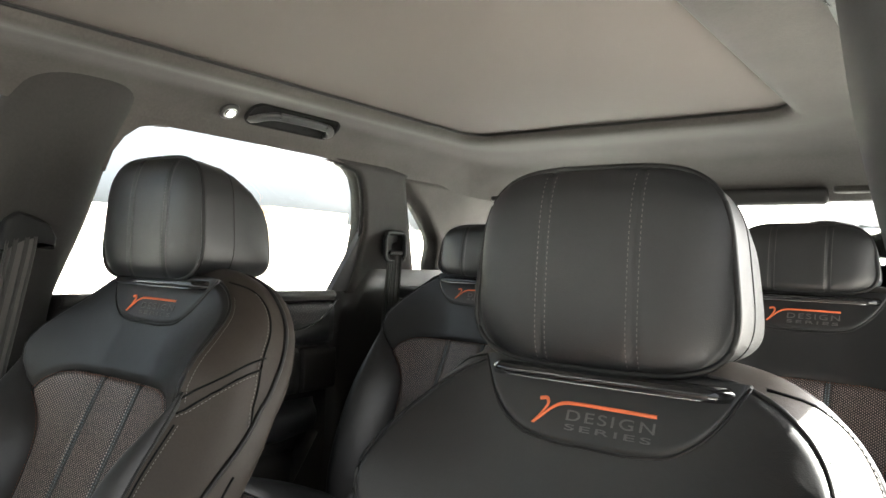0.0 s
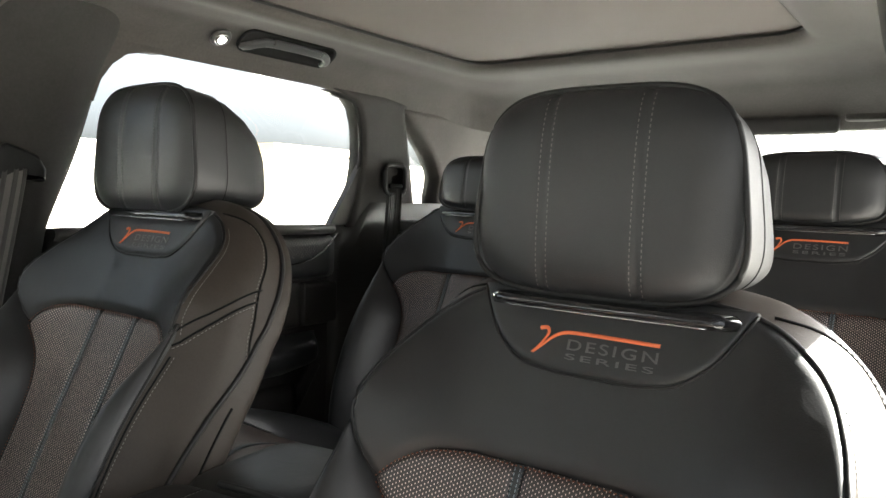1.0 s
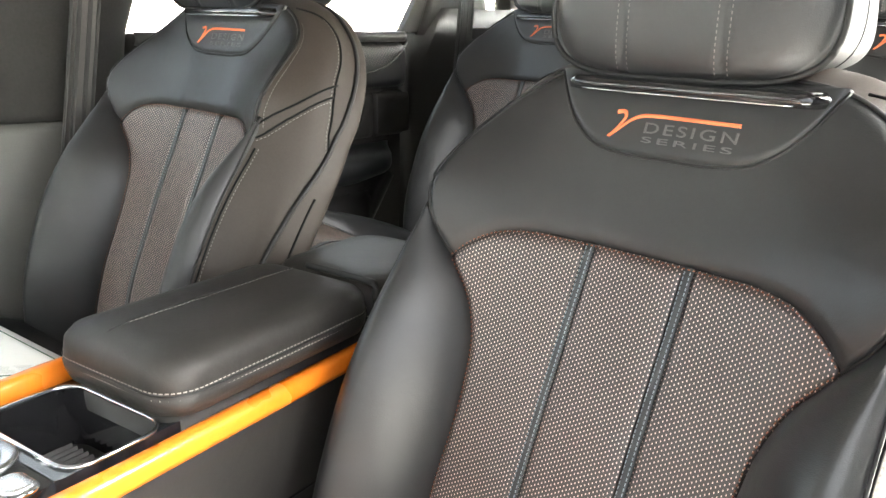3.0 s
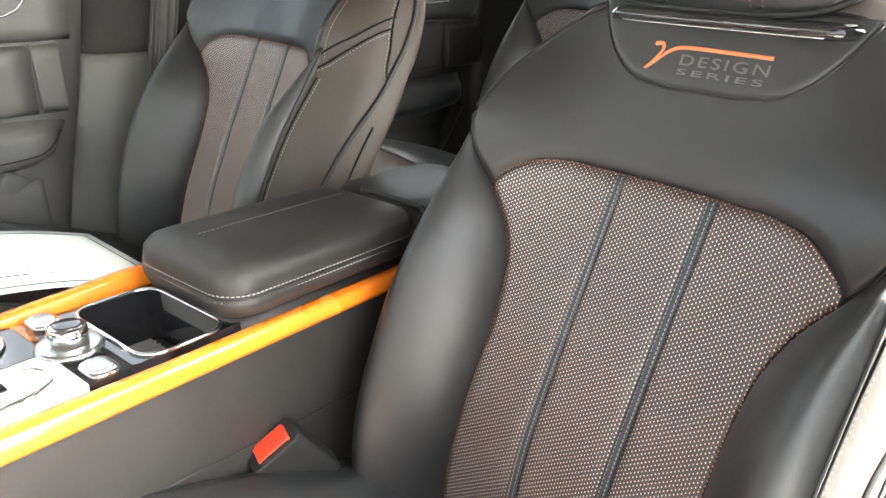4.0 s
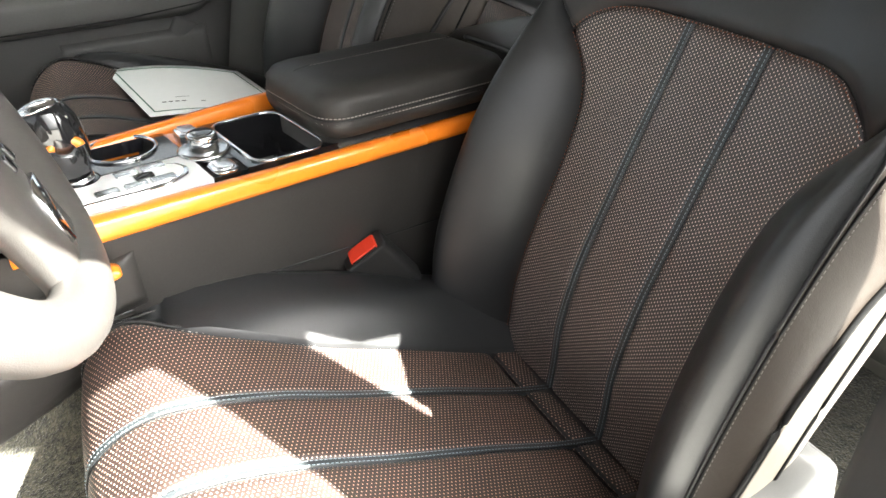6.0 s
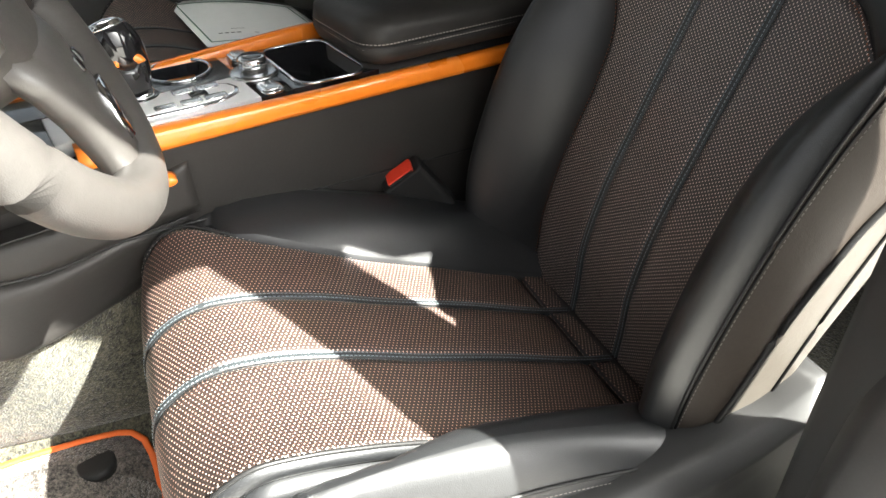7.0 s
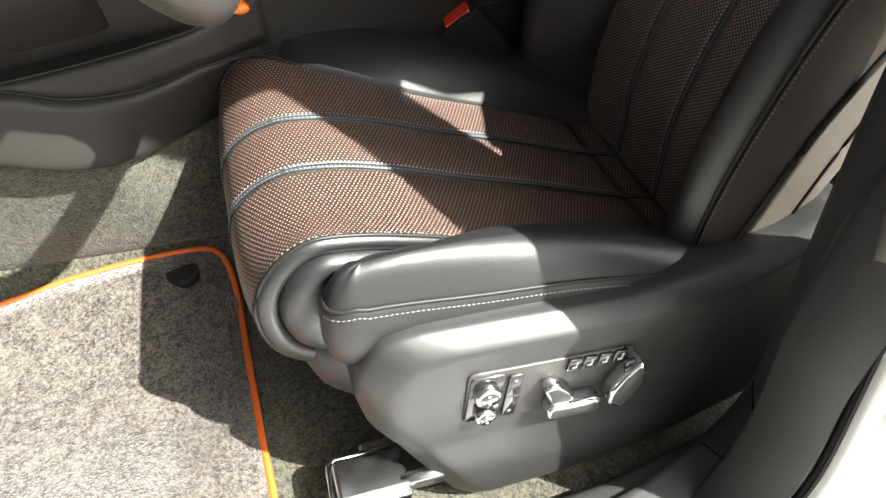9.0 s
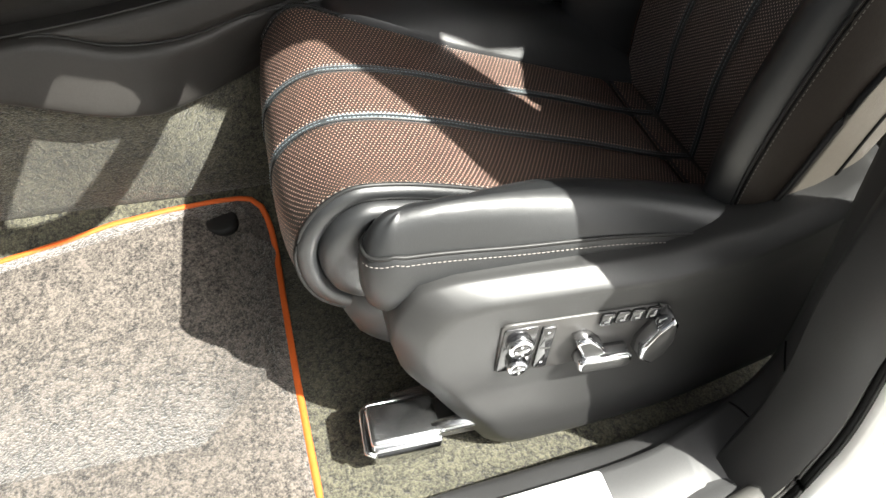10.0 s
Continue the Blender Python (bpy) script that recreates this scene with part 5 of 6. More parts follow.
def cprism(title, outline, low, high, material, parent=con, label="", inset=0.0, depth=0.0, smooth=True):
    n = len(outline)
    rings = [cring(outline, low)]
    sg = orient(outline)
    way = 1 if high > low else -1
    for ins, dep in (((0, 1),) if not inset else ((0, 0), (0.15, 0.45), (0.5, 0.85), (1, 1))):
        r = []
        for i, (a, b) in enumerate(outline):
            (pa, pb), (na, nb) = outline[i - 1], outline[(i + 1) % n]
            tx, ty = na - pa, nb - pb
            k = math.hypot(tx, ty) or 1
            r.append((a - ty / k * inset * ins * sg, b + tx / k * inset * ins * sg))
        rings.append(cring(r, high - way * depth * (1 - dep) if inset else high))
    return loft(title, rings, material, parent, label, smooth=smooth)


W0, W1 = 0.0, 0.200
V0, V1 = -0.62, 0.62


# leather flanks
LOW = line((-0.62, 0.062), (-0.20, 0.066), (-0.10, 0.46))


def flank_fn(left):
    def p(u, v):
        y = V0 + (V1 - V0) * u
        h = 0.004 - (0.46 if left else LOW(y)) * v
        lean = 0.012 * v
        x = W1 - 0.006 if left else W0 + 0.006 + lean
        x += 0.0 * math.exp(-((v - 0.24 - 0.10 * (y + 0.1)) / 0.012) ** 2) * (1 if not left else -1)
        return cp(x, y, h)
    return p


sheet("side_panel", flank_fn(False), 60, 60, LEATHER_BROWN, con, "dark brown leather flank")
sheet("side_panel", flank_fn(True), 30, 20, LEATHER_BROWN, con)
tube("seam", [cp(W0 + 0.009, y, -0.1 - 0.046 * (y + 0.1) - 0.01) for y in np.linspace(-0.6, 0.3, 40)], 0.0016, PIPING, con)


# orange rails
def rail(title, sg, base, start):
    prof = [(0.001, -0.004), (-0.001, 0.002), (-0.0005, 0.0105), (0.0012, 0.0145), (0.0045, 0.0162), (0.010, 0.0166), (0.0150, 0.0160), (0.0178, 0.0135), (0.0185, 0.006), (0.0185, -0.004)]
    rings = []
    for y in np.linspace(start, 0.34, 40):
        k = 1.0 + 0.25 * max(0.0, min(1.0, (-y + 0.0) / 0.35))
        tall = 1.0 + (0.9 * max(0.0, min(1.0, (y + 0.16) / 0.20)) if sg < 0 else 0.0)
        rings.append([cp(base + sg * u * k, y, h * k * tall) for u, h in prof])
    return loft(title, rings, ORANGE, con, "orange lacquered rail")


rail("rail", 1, W0 - 0.004, -0.285)
rail("rail", -1, W1 + 0.004, -0.60)
# top plate in pieces round the wells
TOP = 0.016


def plate_piece(title, outline, material, low=0.0, high=TOP, label="", inset=0.0015, depth=0.0015):
    return cprism(title, outline, low, high, material, con, label, inset, depth)


tray = rounded(0.140, 0.090, 0.022, 6, 0.096, 0.016)
cup_c, cup_r = (0.158, -0.135), 0.040


def ring_plate(title, outer, inner, h0, h1, material, label=""):
    """A flat plate with one hole; both outlines have equally many points."""
    rings = [cring(inner, h0), cring(inner, h1), cring(outer, h1), cring(outer, h0)]
    return loft(title, rings, material, con, label, caps=False, smooth=False)


def by_angle(outline, c, n=96):
    """The outline's points at even angles round c."""
    pts = match(outline, 800)
    ang = [math.atan2(p[1] - c[1], p[0] - c[0]) for p in pts]
    out = []
    for k in range(n):
        a = -math.pi + 2 * math.pi * (k + 0.5) / n
        out.append(min(zip(ang, pts), key=lambda q: abs(q[0] - a))[1])
    return out


tc = (0.096, 0.016)
ring_plate("tray_surround", by_angle([(0.026, -0.040), (0.174, -0.040), (0.174, 0.075), (0.026, 0.075)], tc), by_angle(tray, tc), 0.0, TOP, BLACK_GLOSS, "glossy black surround")
cc = cup_c
ring_plate("cup_surround", by_angle([(0.104, -0.20), (0.174 + 0.006, -0.20), (0.174 + 0.006, -0.0805), (0.104, -0.0805)], cc), by_angle([(min(x, 0.1795), y) for x, y in ring_of(cc, 0.037, 48)], cc), 0.0, TOP, BLACK_GLOSS, "glossy black surround")
plate_piece("control_plate", [(0.026, -0.080), (0.174, -0.080), (0.174, -0.0405), (0.026, -0.0405)], BLACK_GLOSS)
plate_piece("shifter_plate", [(0.026, -0.30), (0.1035, -0.30), (0.1035, -0.0805), (0.026, -0.0805)], PLATE_SILVER, label="bright silver shifter plate")
plate_piece("front_plate", [(0.104, -0.42), (0.176, -0.42), (0.176, -0.2005), (0.104, -0.2005)], BLACK_GLOSS)
plate_piece("front_plate", [(0.026, -0.42), (0.1035, -0.42), (0.1035, -0.3005), (0.026, -0.3005)], BLACK_GLOSS)
# wells
loft("tray_well", [cring(tray, TOP - 0.002), cring([(0.096 + (u - 0.096) * 0.93, 0.016 + (v - 0.016) * 0.93) for u, v in tray], -0.045)], BLACK_GLOSS, con, caps=False)
cprism("tray_mat", [(0.096 + (u - 0.096) * 0.94, 0.016 + (v - 0.016) * 0.94) for u, v in tray], -0.050, -0.042, PLASTIC, label="ribbed dark rubber mat")
for k in range(15):
    u = 0.036 + k * 0.0085
    loft("rib", [[cp(u - 0.0025, v, -0.0425), cp(u, v, -0.0385), cp(u + 0.0025, v, -0.0425)] for v in (-0.016, 0.048)], PLASTIC, con, smooth=False)
tube("tray_rim", [cp(u, v, TOP + 0.001) for u, v in tray], 0.0022, CHROME, con, "chrome rim", closed=True)
loft("cup_well", [cring(ring_of(cc, 0.037, 48), TOP - 0.002), cring(ring_of(cc, 0.034, 48), -0.06)], RUBBER, con, caps=False)
cprism("cup_floor", ring_of(cc, 0.036, 32), -0.062, -0.058, RUBBER)
tube("cup_rim", [cp(u, v, TOP + 0.001) for u, v in ring_of(cc, 0.038, 48)], 0.0024, CHROME, con, "chrome rim", closed=True)
for a in (20, 140, 260):
    u, v = cc[0] + 0.034 * math.cos(radians(a)), cc[1] + 0.034 * math.sin(radians(a))
    cprism("cup_grip", ring_of((u, v), 0.005, 12), -0.03, 0.004, SATIN)
# rotary control
kc = (0.100, -0.060)
cprism("dial_base", ring_of(kc, 0.030, 48), TOP - 0.001, TOP + 0.004, SATIN, label="polished silver dial base", inset=0.004, depth=0.003)
cprism("dial", ring_of(kc, 0.0175, 40), TOP + 0.004, TOP + 0.022, CHROME, label="chrome rotary dial", inset=0.003, depth=0.004)
cprism("dial_cap", ring_of(kc, 0.0125, 32), TOP + 0.0215, TOP + 0.0235, BLACK_GLOSS, inset=0.001, depth=0.001)
for u, v in ((0.164, -0.055), (0.043, -0.062)):
    cprism("button_frame", rounded(0.036, 0.028, 0.010, 5, u, v), TOP - 0.001, TOP + 0.0035, CHROME, inset=0.003, depth=0.002)
    cprism("button", rounded(0.028, 0.020, 0.007, 5, u, v), TOP + 0.003, TOP + 0.0055, BUTTON, inset=0.002, depth=0.0015)
# shifter gate, its keys and the lever
gate = [(0.036, -0.245), (0.094, -0.245), (0.098, -0.15), (0.094, -0.118), (0.080, -0.098), (0.064, -0.092), (0.049, -0.098), (0.037, -0.118), (0.033, -0.15)]
cprism("gate", match(gate, 60), TOP - 0.001, TOP + 0.003, CHROME, inset=0.002, depth=0.002)
cprism("gate_inlay", match([(0.065 + (u - 0.065) * 0.86, -0.165 + (v + 0.165) * 0.93) for u, v in gate], 60), TOP + 0.0025, TOP + 0.004, PLATE_SILVER, inset=0.001, depth=0.001)
for u, v, w_, l_ in ((0.082, -0.125, 0.016, 0.026), (0.082, -0.153, 0.016, 0.024), (0.048, -0.125, 0.014, 0.026), (0.048, -0.153, 0.014, 0.024), (0.048, -0.182, 0.014, 0.024)):
    cprism("key", rounded(w_, l_, 0.003, 3, u, v), TOP + 0.0035, TOP + 0.0055, BUTTON, inset=0.001, depth=0.001)
cprism("slot", rounded(0.015, 0.020, 0.002, 3, 0.065, -0.140), TOP + 0.0035, TOP + 0.0052, BLACK_GLOSS)
lf = curve((0, 0.098, -0.196, TOP), (1, 0.097, -0.199, 0.034), (2, 0.093, -0.204, 0.058), (3, 0.090, -0.209, 0.080), (4, 0.090, -0.212, 0.096), (5, 0.094, -0.214, 0.106))
tube("gear_lever", [cp(*lf(k / 8)) for k in range(41)], lambda t: 0.009 + 0.019 * math.sin(math.pi * min(1.0, 0.08 + 0.74 * t)) ** 1.4 - 0.010 * max(0.0, (t - 0.85) / 0.15) ** 2, BLACK_GLOSS, con, "black and chrome gear lever", sides=20)
tube("lever_cap", [cp(*(lf(4.15 + k * 0.07) + np.array((0.002, -0.003, 0.0035)))) for k in range(13)], lambda t: 0.0245 * math.sqrt(max(0.02, 1 - (0.25 + 0.72 * t) ** 2)), CHROME, con, "chrome lever cap", sides=20)
inlay = []
for k in range(13):
    a = math.pi * k / 12
    inlay.append(cp(0.0655 + 0.004 * math.sin(a), -0.205 - 0.014 * math.cos(a), 0.068 + 0.007 * math.sin(a)))
tube("lever_inlay", inlay, 0.0048, ORANGE, con, "orange leather inlay", sides=10)
cprism("lever_collar", ring_of((0.098, -0.196), 0.017, 28), TOP + 0.002, TOP + 0.012, CHROME, inset=0.004, depth=0.006)
cprism("lever_gaiter", ring_of((0.098, -0.196), 0.022, 28), TOP, TOP + 0.005, BLACK_GLOSS, inset=0.003, depth=0.003)


# armrest lids
def lid(title, u0, u1, v0, v1, h0, h1, r, material, label):
    """A padded lid, rounded on top; the seam runs just under its top edge."""
    def ring(k, h, back=0.0):
        w_, l_ = (u1 - u0) - 2 * k, (v1 - v0) - 2 * k
        return cring(match(rounded(w_, l_, max(r - k * 0.6, 0.006), 8, (u0 + u1) / 2, (v0 + v1) / 2), 96), h)
    rings = [ring(0.016, h0), ring(0.004, h0 + 0.006), ring(0.0, h0 + 0.016), ring(-0.001, h0 + 0.024), ring(0.0015, h0 + 0.027), ring(0.0, h0 + 0.030), ring(0.002, h1 - 0.014), ring(0.008, h1 - 0.006), ring(0.018, h1 - 0.0015), ring(0.030, h1 + 0.001), ring(0.05, h1 + 0.002)]
    ob = loft(title, rings, material, con, label)
    seam = rings[4]
    for dz in (0.0035, -0.0035):
        stitches("stitching", [[p + Vector((0, 0, dz)) + (p - cp((u0 + u1) / 2, (v0 + v1) / 2, h0 + 0.03)).normalized() * 0.0026 for p in seam + seam[:1]]], THREAD, con, out=-CU, pitch=0.0050, length=0.0034, width=0.0013)
    tube("lid_groove", [p + (p - cp((u0 + u1) / 2, (v0 + v1) / 2, h0 + 0.027)).normalized() * 0.0006 for p in seam], 0.0014, PIPING, con, closed=True)
    return ob


lid("armrest_lid", 0.004, 0.180, 0.048, 0.335, 0.022, 0.082, 0.035, LEATHER_BROWN, "padded black leather armrest lid")
tube("lid_seam", [cp(0.113, 0.0535, 0.040), cp(0.113, 0.0545, 0.055), cp(0.113, 0.0565, 0.066), cp(0.113, 0.062, 0.0765), cp(0.113, 0.072, 0.0815)] + [cp(0.113, v, 0.0835) for v in np.linspace(0.09, 0.31, 20)], 0.0015, PIPING, con)
stitches("stitching", [[cp(0.1085, v, 0.0852) for v in np.linspace(0.09, 0.31, 30)]], THREAD, con, out=CW, pitch=0.0055, length=0.0036, width=0.001)
lid("rear_console_lid", 0.004, 0.196, 0.342, 0.56, 0.0, 0.072, 0.05, LEATHER_BROWN, "rounded black leather console rear")
loft("console_box", [cring(rounded(0.14, 0.52, 0.02, 4, 0.095, 0.32), -0.4), cring(rounded(0.14, 0.52, 0.02, 4, 0.095, 0.32), 0.024)], LEATHER_BROWN, con)

cprism("front_cover", match(rounded(0.205, 0.62, 0.03, 6, 0.100, -0.655), 80), -0.03, 0.10, LEATHER_BROWN, con, "dark leather lower dashboard end", 0.03, 0.03)
# dark roll between the two lids
tube("lid_band", [cp(0.092 - 0.086 * math.cos(a), 0.339 + 0.010 * math.sin(a), 0.012 + 0.064 * min(1.0, math.sin(a) * 2.2)) for a in np.linspace(0.03, 1.95, 40)], 0.0045, PIPING, con, "dark leather band")
# padded panels along the tunnel ahead of the seat
LINE_1 = curve((-1.15, 1.05), (-0.90, 1.034), (-0.72, 1.022), (-0.62, 1.014), (-0.54, 1.012), (-0.45, 1.012), (-0.38, 1.03))
LINE_2 = curve((-1.15, 1.048), (-0.90, 1.032), (-0.72, 1.018), (-0.68, 1.011), (-0.62, 0.979), (-0.56, 0.963), (-0.46, 0.957), (-0.38, 0.952))
LINE_3 = curve((-1.15, 1.00), (-0.90, 0.99), (-0.76, 0.954), (-0.71, 0.924), (-0.66, 0.894), (-0.595, 0.873), (-0.50, 0.858), (-0.38, 0.84))


def tunnel_x(y, z):
    """The flank's own line, proud of it, tucked in beside the cushion."""
    x = 0.164 - 0.1884 * (y + 0.2) - 0.004 + 0.017 * min(1.0, max(0.0, (-0.40 - y) / 0.14))
    tuck = max(0.0, min(1.0, (y + 0.60) / 0.13)) * max(0.0, min(1.0, (0.975 - z) / 0.10))
    return x - 0.065 * tuck


def tunnel_pad(hi, lo, out):
    def p(u, v):
        y = -1.15 + 0.77 * u
        za, zb = hi(y), lo(y)
        z = za + (zb - za) * v
        rim_ = min(v, 1 - v) * abs(za - zb)
        return (tunnel_x(y, z) + out * min(1.0, max(0.0, (-0.40 - y) / 0.10)) * (1 - math.exp(-rim_ / 0.006)) - 0.008 * math.exp(-rim_ / 0.003), y, z)
    return p


cover = thing("tunnel_cover", Vector((0.2, -0.75, 0.86)), "dark brown leather panels along the tunnel ahead of the seat", "tunnel cover")
CVI = cover.matrix_basis.inverted()
for title, hi, lo, out in (("upper_panel", LINE_1, LINE_2, 0.006), ("lower_panel", LINE_2, LINE_3, 0.010)):
    f_ = tunnel_pad(hi, lo, out)
    sheet(title, lambda u, v, f_=f_: CVI @ Vector(f_(u, v)), 70, 24, LEATHER_BROWN, cover, back=(-0.02, 0, 0))
tube("seam", [CVI @ Vector((tunnel_x(y, LINE_1(y)) + 0.001, y, LINE_1(y) + 0.001)) for y in np.linspace(-1.15, -0.41, 40)], 0.0016, PIPING, cover)
tube("seam", [CVI @ Vector((tunnel_x(y, LINE_2(y)) - 0.003, y, LINE_2(y))) for y in np.linspace(-0.70, -0.39, 40)], 0.0016, PIPING, cover)


# carpet that climbs the tunnel from the floor to the panels
def climb(u, v):
    y = -1.25 + 0.87 * u
    z0, z1 = floor_z(0.205, y) - 0.006, LINE_3(max(-1.15, y)) + 0.006
    z = z0 + (z1 - z0) * v
    foot = 0.196 - 0.020 * math.exp(-v * 12)
    top = tunnel_x(y, z1) - 0.010
    return (foot + (top - foot) * v ** 1.3, y, z)


tagged(sheet("tunnel_carpet", climb, 50, 20, CARPET), kind="structure")
# orange end of the trim below the wheel
tip = thing("trim_end", Vector((0.205, -0.405, 1.022)), "small orange lacquered trim end beside the console", "trim")
loft("cap", [[(0.0 + 0.006 * k, y, z * s) for y, z in ring_of((0, 0), 0.010, 16, 0.75)] for k, s in ((0, 1), (1, 0.98), (2, 0.8), (2.4, 0.4))], ORANGE, tip)

# ---- belt buckle ----
buckle = thing("belt_buckle", pose(0.156, -0.127, 0.926, 34, 8, -10), "black belt buckle with a red release button beside the seat", "belt buckle")
prism("body", rounded(0.034, 0.062, 0.008, 4), -0.085, 0.0, "z", RUBBER, buckle, inset=0.003, depth=0.003)
prism("button", rounded(0.024, 0.040, 0.003, 3), -0.002, 0.004, "z", RED, buckle, "red release button", inset=0.0015, depth=0.002)
prism("slot", rounded(0.004, 0.036, 0.001, 2, 0.012, 0), -0.001, 0.0022, "z", RUBBER, buckle)

# ---- steering wheel ----
wheel = thing("steering_wheel", pose(0.385, -0.492, 1.288, 25, 0, 0), "leather steering wheel with silver spoke trim", "steering wheel")
# its face looks along +y of its own axes
tube("rim", [(0.178 * math.cos(a), 0.0, 0.178 * math.sin(a)) for a in np.linspace(0, 2 * math.pi, 96, endpoint=False)], 0.0208, HUB, wheel, closed=True, sides=18, label="thick stitched leather rim")
stitches("stitching", [[(0.1605 * math.cos(a), 0.0, 0.1605 * math.sin(a)) for a in np.linspace(0, 2 * math.pi, 200)]], PIPING, wheel, out=(0, 1, 0), pitch=0.006, length=0.0042, width=0.002)
prism("hub", [(x, z) for x, z in ring_of((0, 0), 0.088, 40, 0.90)], -0.05, 0.020, "y", HUB, wheel, inset=0.025, depth=0.02, smooth=True)
for a, wd in ((-6, 0.062), (186, 0.062), (266, 0.112)):
    c, s = math.cos(radians(a)), math.sin(radians(a))
    ring_pts = []
    for t, k, y in ((0.045, 1.25, 0.004), (0.075, 1.1, 0.010), (0.105, 0.88, 0.008), (0.135, 0.76, 0.004), (0.155, 0.80, 0.002), (0.172, 1.0, -0.002)):
        ring_pts.append([(t * c - s * q * wd / 2 * k, y + dy, t * s + c * q * wd / 2 * k) for q, dy in ((-1, -0.004), (-0.92, 0.006), (-0.6, 0.011), (0, 0.013), (0.6, 0.011), (0.92, 0.006), (1, -0.004), (0.8, -0.016), (0, -0.020), (-0.8, -0.016))])
    loft("spoke", ring_pts, HUB, wheel)
    loft("spoke_trim", [[(t * c - s * (q * wd * 0.16 + off), y + dy, t * s + c * (q * wd * 0.16 + off)) for q, dy in ((-1, 0), (-0.7, 0.004), (0.7, 0.004), (1, 0), (0, -0.004))] for t, y, off in ((0.112, 0.0195, -wd * 0.12), (0.134, 0.0160, -wd * 0.10), (0.154, 0.0140, -wd * 0.08))], CHROME, wheel, "chrome spoke trim")
    for off in (-0.24, -0.08):
        block("spoke_button", (0.012, 0.004, 0.009), BLACK_GLOSS, wheel, (0.092 * c - s * wd * off, 0.0215, 0.092 * s + c * wd * off), (0, -a, 0), bevel=0.0015)
tube("column", [(0, -0.04, 0.0), (0, -0.42, -0.02)], 0.045, PLASTIC, wheel, sides=20)


# ---- floor mat ----
def fz(x, y, lift):
    return floor_z(x, y) + lift


mat_out = [(0.690, -0.510), (0.52, -0.517), (0.376, -0.520), (0.294, -0.521), (0.245, -0.522), (0.222, -0.527), (0.210, -0.538), (0.206, -0.56), (0.206, -0.60), (0.209, -0.66), (0.217, -0.74), (0.229, -0.80), (0.245, -0.90), (0.275, -1.10), (0.30, -1.15), (0.60, -1.15), (0.68, -1.10)]
mat_pts = match(mat_out, 120)
floor_mat = thing("floor_mat", Vector((0.445, -0.845, 0.665)), "brown-grey carpet mat with an orange edge on the floor", "floor mat")
MI = floor_mat.matrix_basis.inverted()
mid = (0.445, -0.845)
loft("carpet_top", [[MI @ Vector((mid[0] + (x - mid[0]) * k, mid[1] + (y - mid[1]) * k, fz(mid[0] + (x - mid[0]) * k, mid[1] + (y - mid[1]) * k, h))) for x, y in mat_pts] for k, h in ((1.0, 0.002), (1.0, 0.009), (0.85, 0.011), (0.6, 0.011), (0.3, 0.011), (0.05, 0.011))], MAT, floor_mat, caps=True)
tube("binding", [MI @ Vector((x, y, fz(x, y, 0.008))) for x, y in mat_pts], 0.0048, BINDING, floor_mat, "bright orange sewn edge", closed=True, flat=0.6)
clip_ = MI @ Vector((0.236, -0.588, fz(0.236, -0.588, 0.0135)))
loft("fixing", [[clip_ + Vector((r * math.cos(a), r * math.sin(a), h)) for a in np.linspace(0, 2 * math.pi, 20, endpoint=False)] for r, h in ((0.024, -0.012), (0.0235, 0.001), (0.021, 0.0025), (0.012, 0.0028), (0.002, 0.0028))], RUBBER, floor_mat, "round black fixing")

# ---- sheet of paper on the passenger seat ----
sheet_o = thing("paper_sheet", Vector((-0.40, -0.21, 0.965)), "white printed paper with a green border on the passenger seat", "paper")
PA, PB, PC = Vector((-0.545, -0.338, 0.990)), Vector((-0.268, -0.301, 0.990)), Vector((-0.414, -0.128, 0.987))
E1, E2 = PB - PA, PC - PA      # along the front, then rearward


def pp(a, b_, lift=0.0):
    q = PA + E1 * a + E2 * b_ + Vector((0, 0, lift + 0.010 * math.sin(math.pi * b_)))
    return sheet_o.matrix_basis.inverted() @ q


sheet("page", lambda u, v: pp(u, v), 10, 10, PAPER, sheet_o, back=(0, 0, -0.0008))


def ink(title, a0, a1, b0, b1, material):
    sheet(title, lambda u, v: pp(a0 + (a1 - a0) * u, b0 + (b1 - b0) * v, 0.0007), 6, 6, material, sheet_o)


for a0, a1, b0, b1 in ((0.06, 0.94, 0.05, 0.062), (0.06, 0.94, 0.938, 0.95), (0.06, 0.075, 0.05, 0.95), (0.925, 0.94, 0.05, 0.95)):
    ink("border", a0, a1, b0, b1, GREEN_INK)
for k in range(9):
    for j in range(3):
        ink("printed_line", 0.80 + 0.013 * k, 0.803 + 0.013 * k, 0.60 + 0.105 * j, 0.66 + 0.105 * j + 0.008 * ((k * 7 + j * 3) % 4), GREY_INK)
ink("printed_line", 0.70, 0.706, 0.28, 0.38, BLACK_INK)
ink("printed_line", 0.79, 0.80, 0.42, 0.45, BLACK_INK)
ink("printed_line", 0.88, 0.885, 0.46, 0.54, GREY_INK)
for k in range(4):
    ink("printed_line", 0.775, 0.79, 0.16 + 0.045 * k, 0.19 + 0.045 * k, BLACK_INK)

# ---- outer trim of the driver seat with its switches ----


def sp_(x, y, z):
    return (x - DRIVER_AT.x, y - DRIVER_AT.y, z - DRIVER_AT.z)


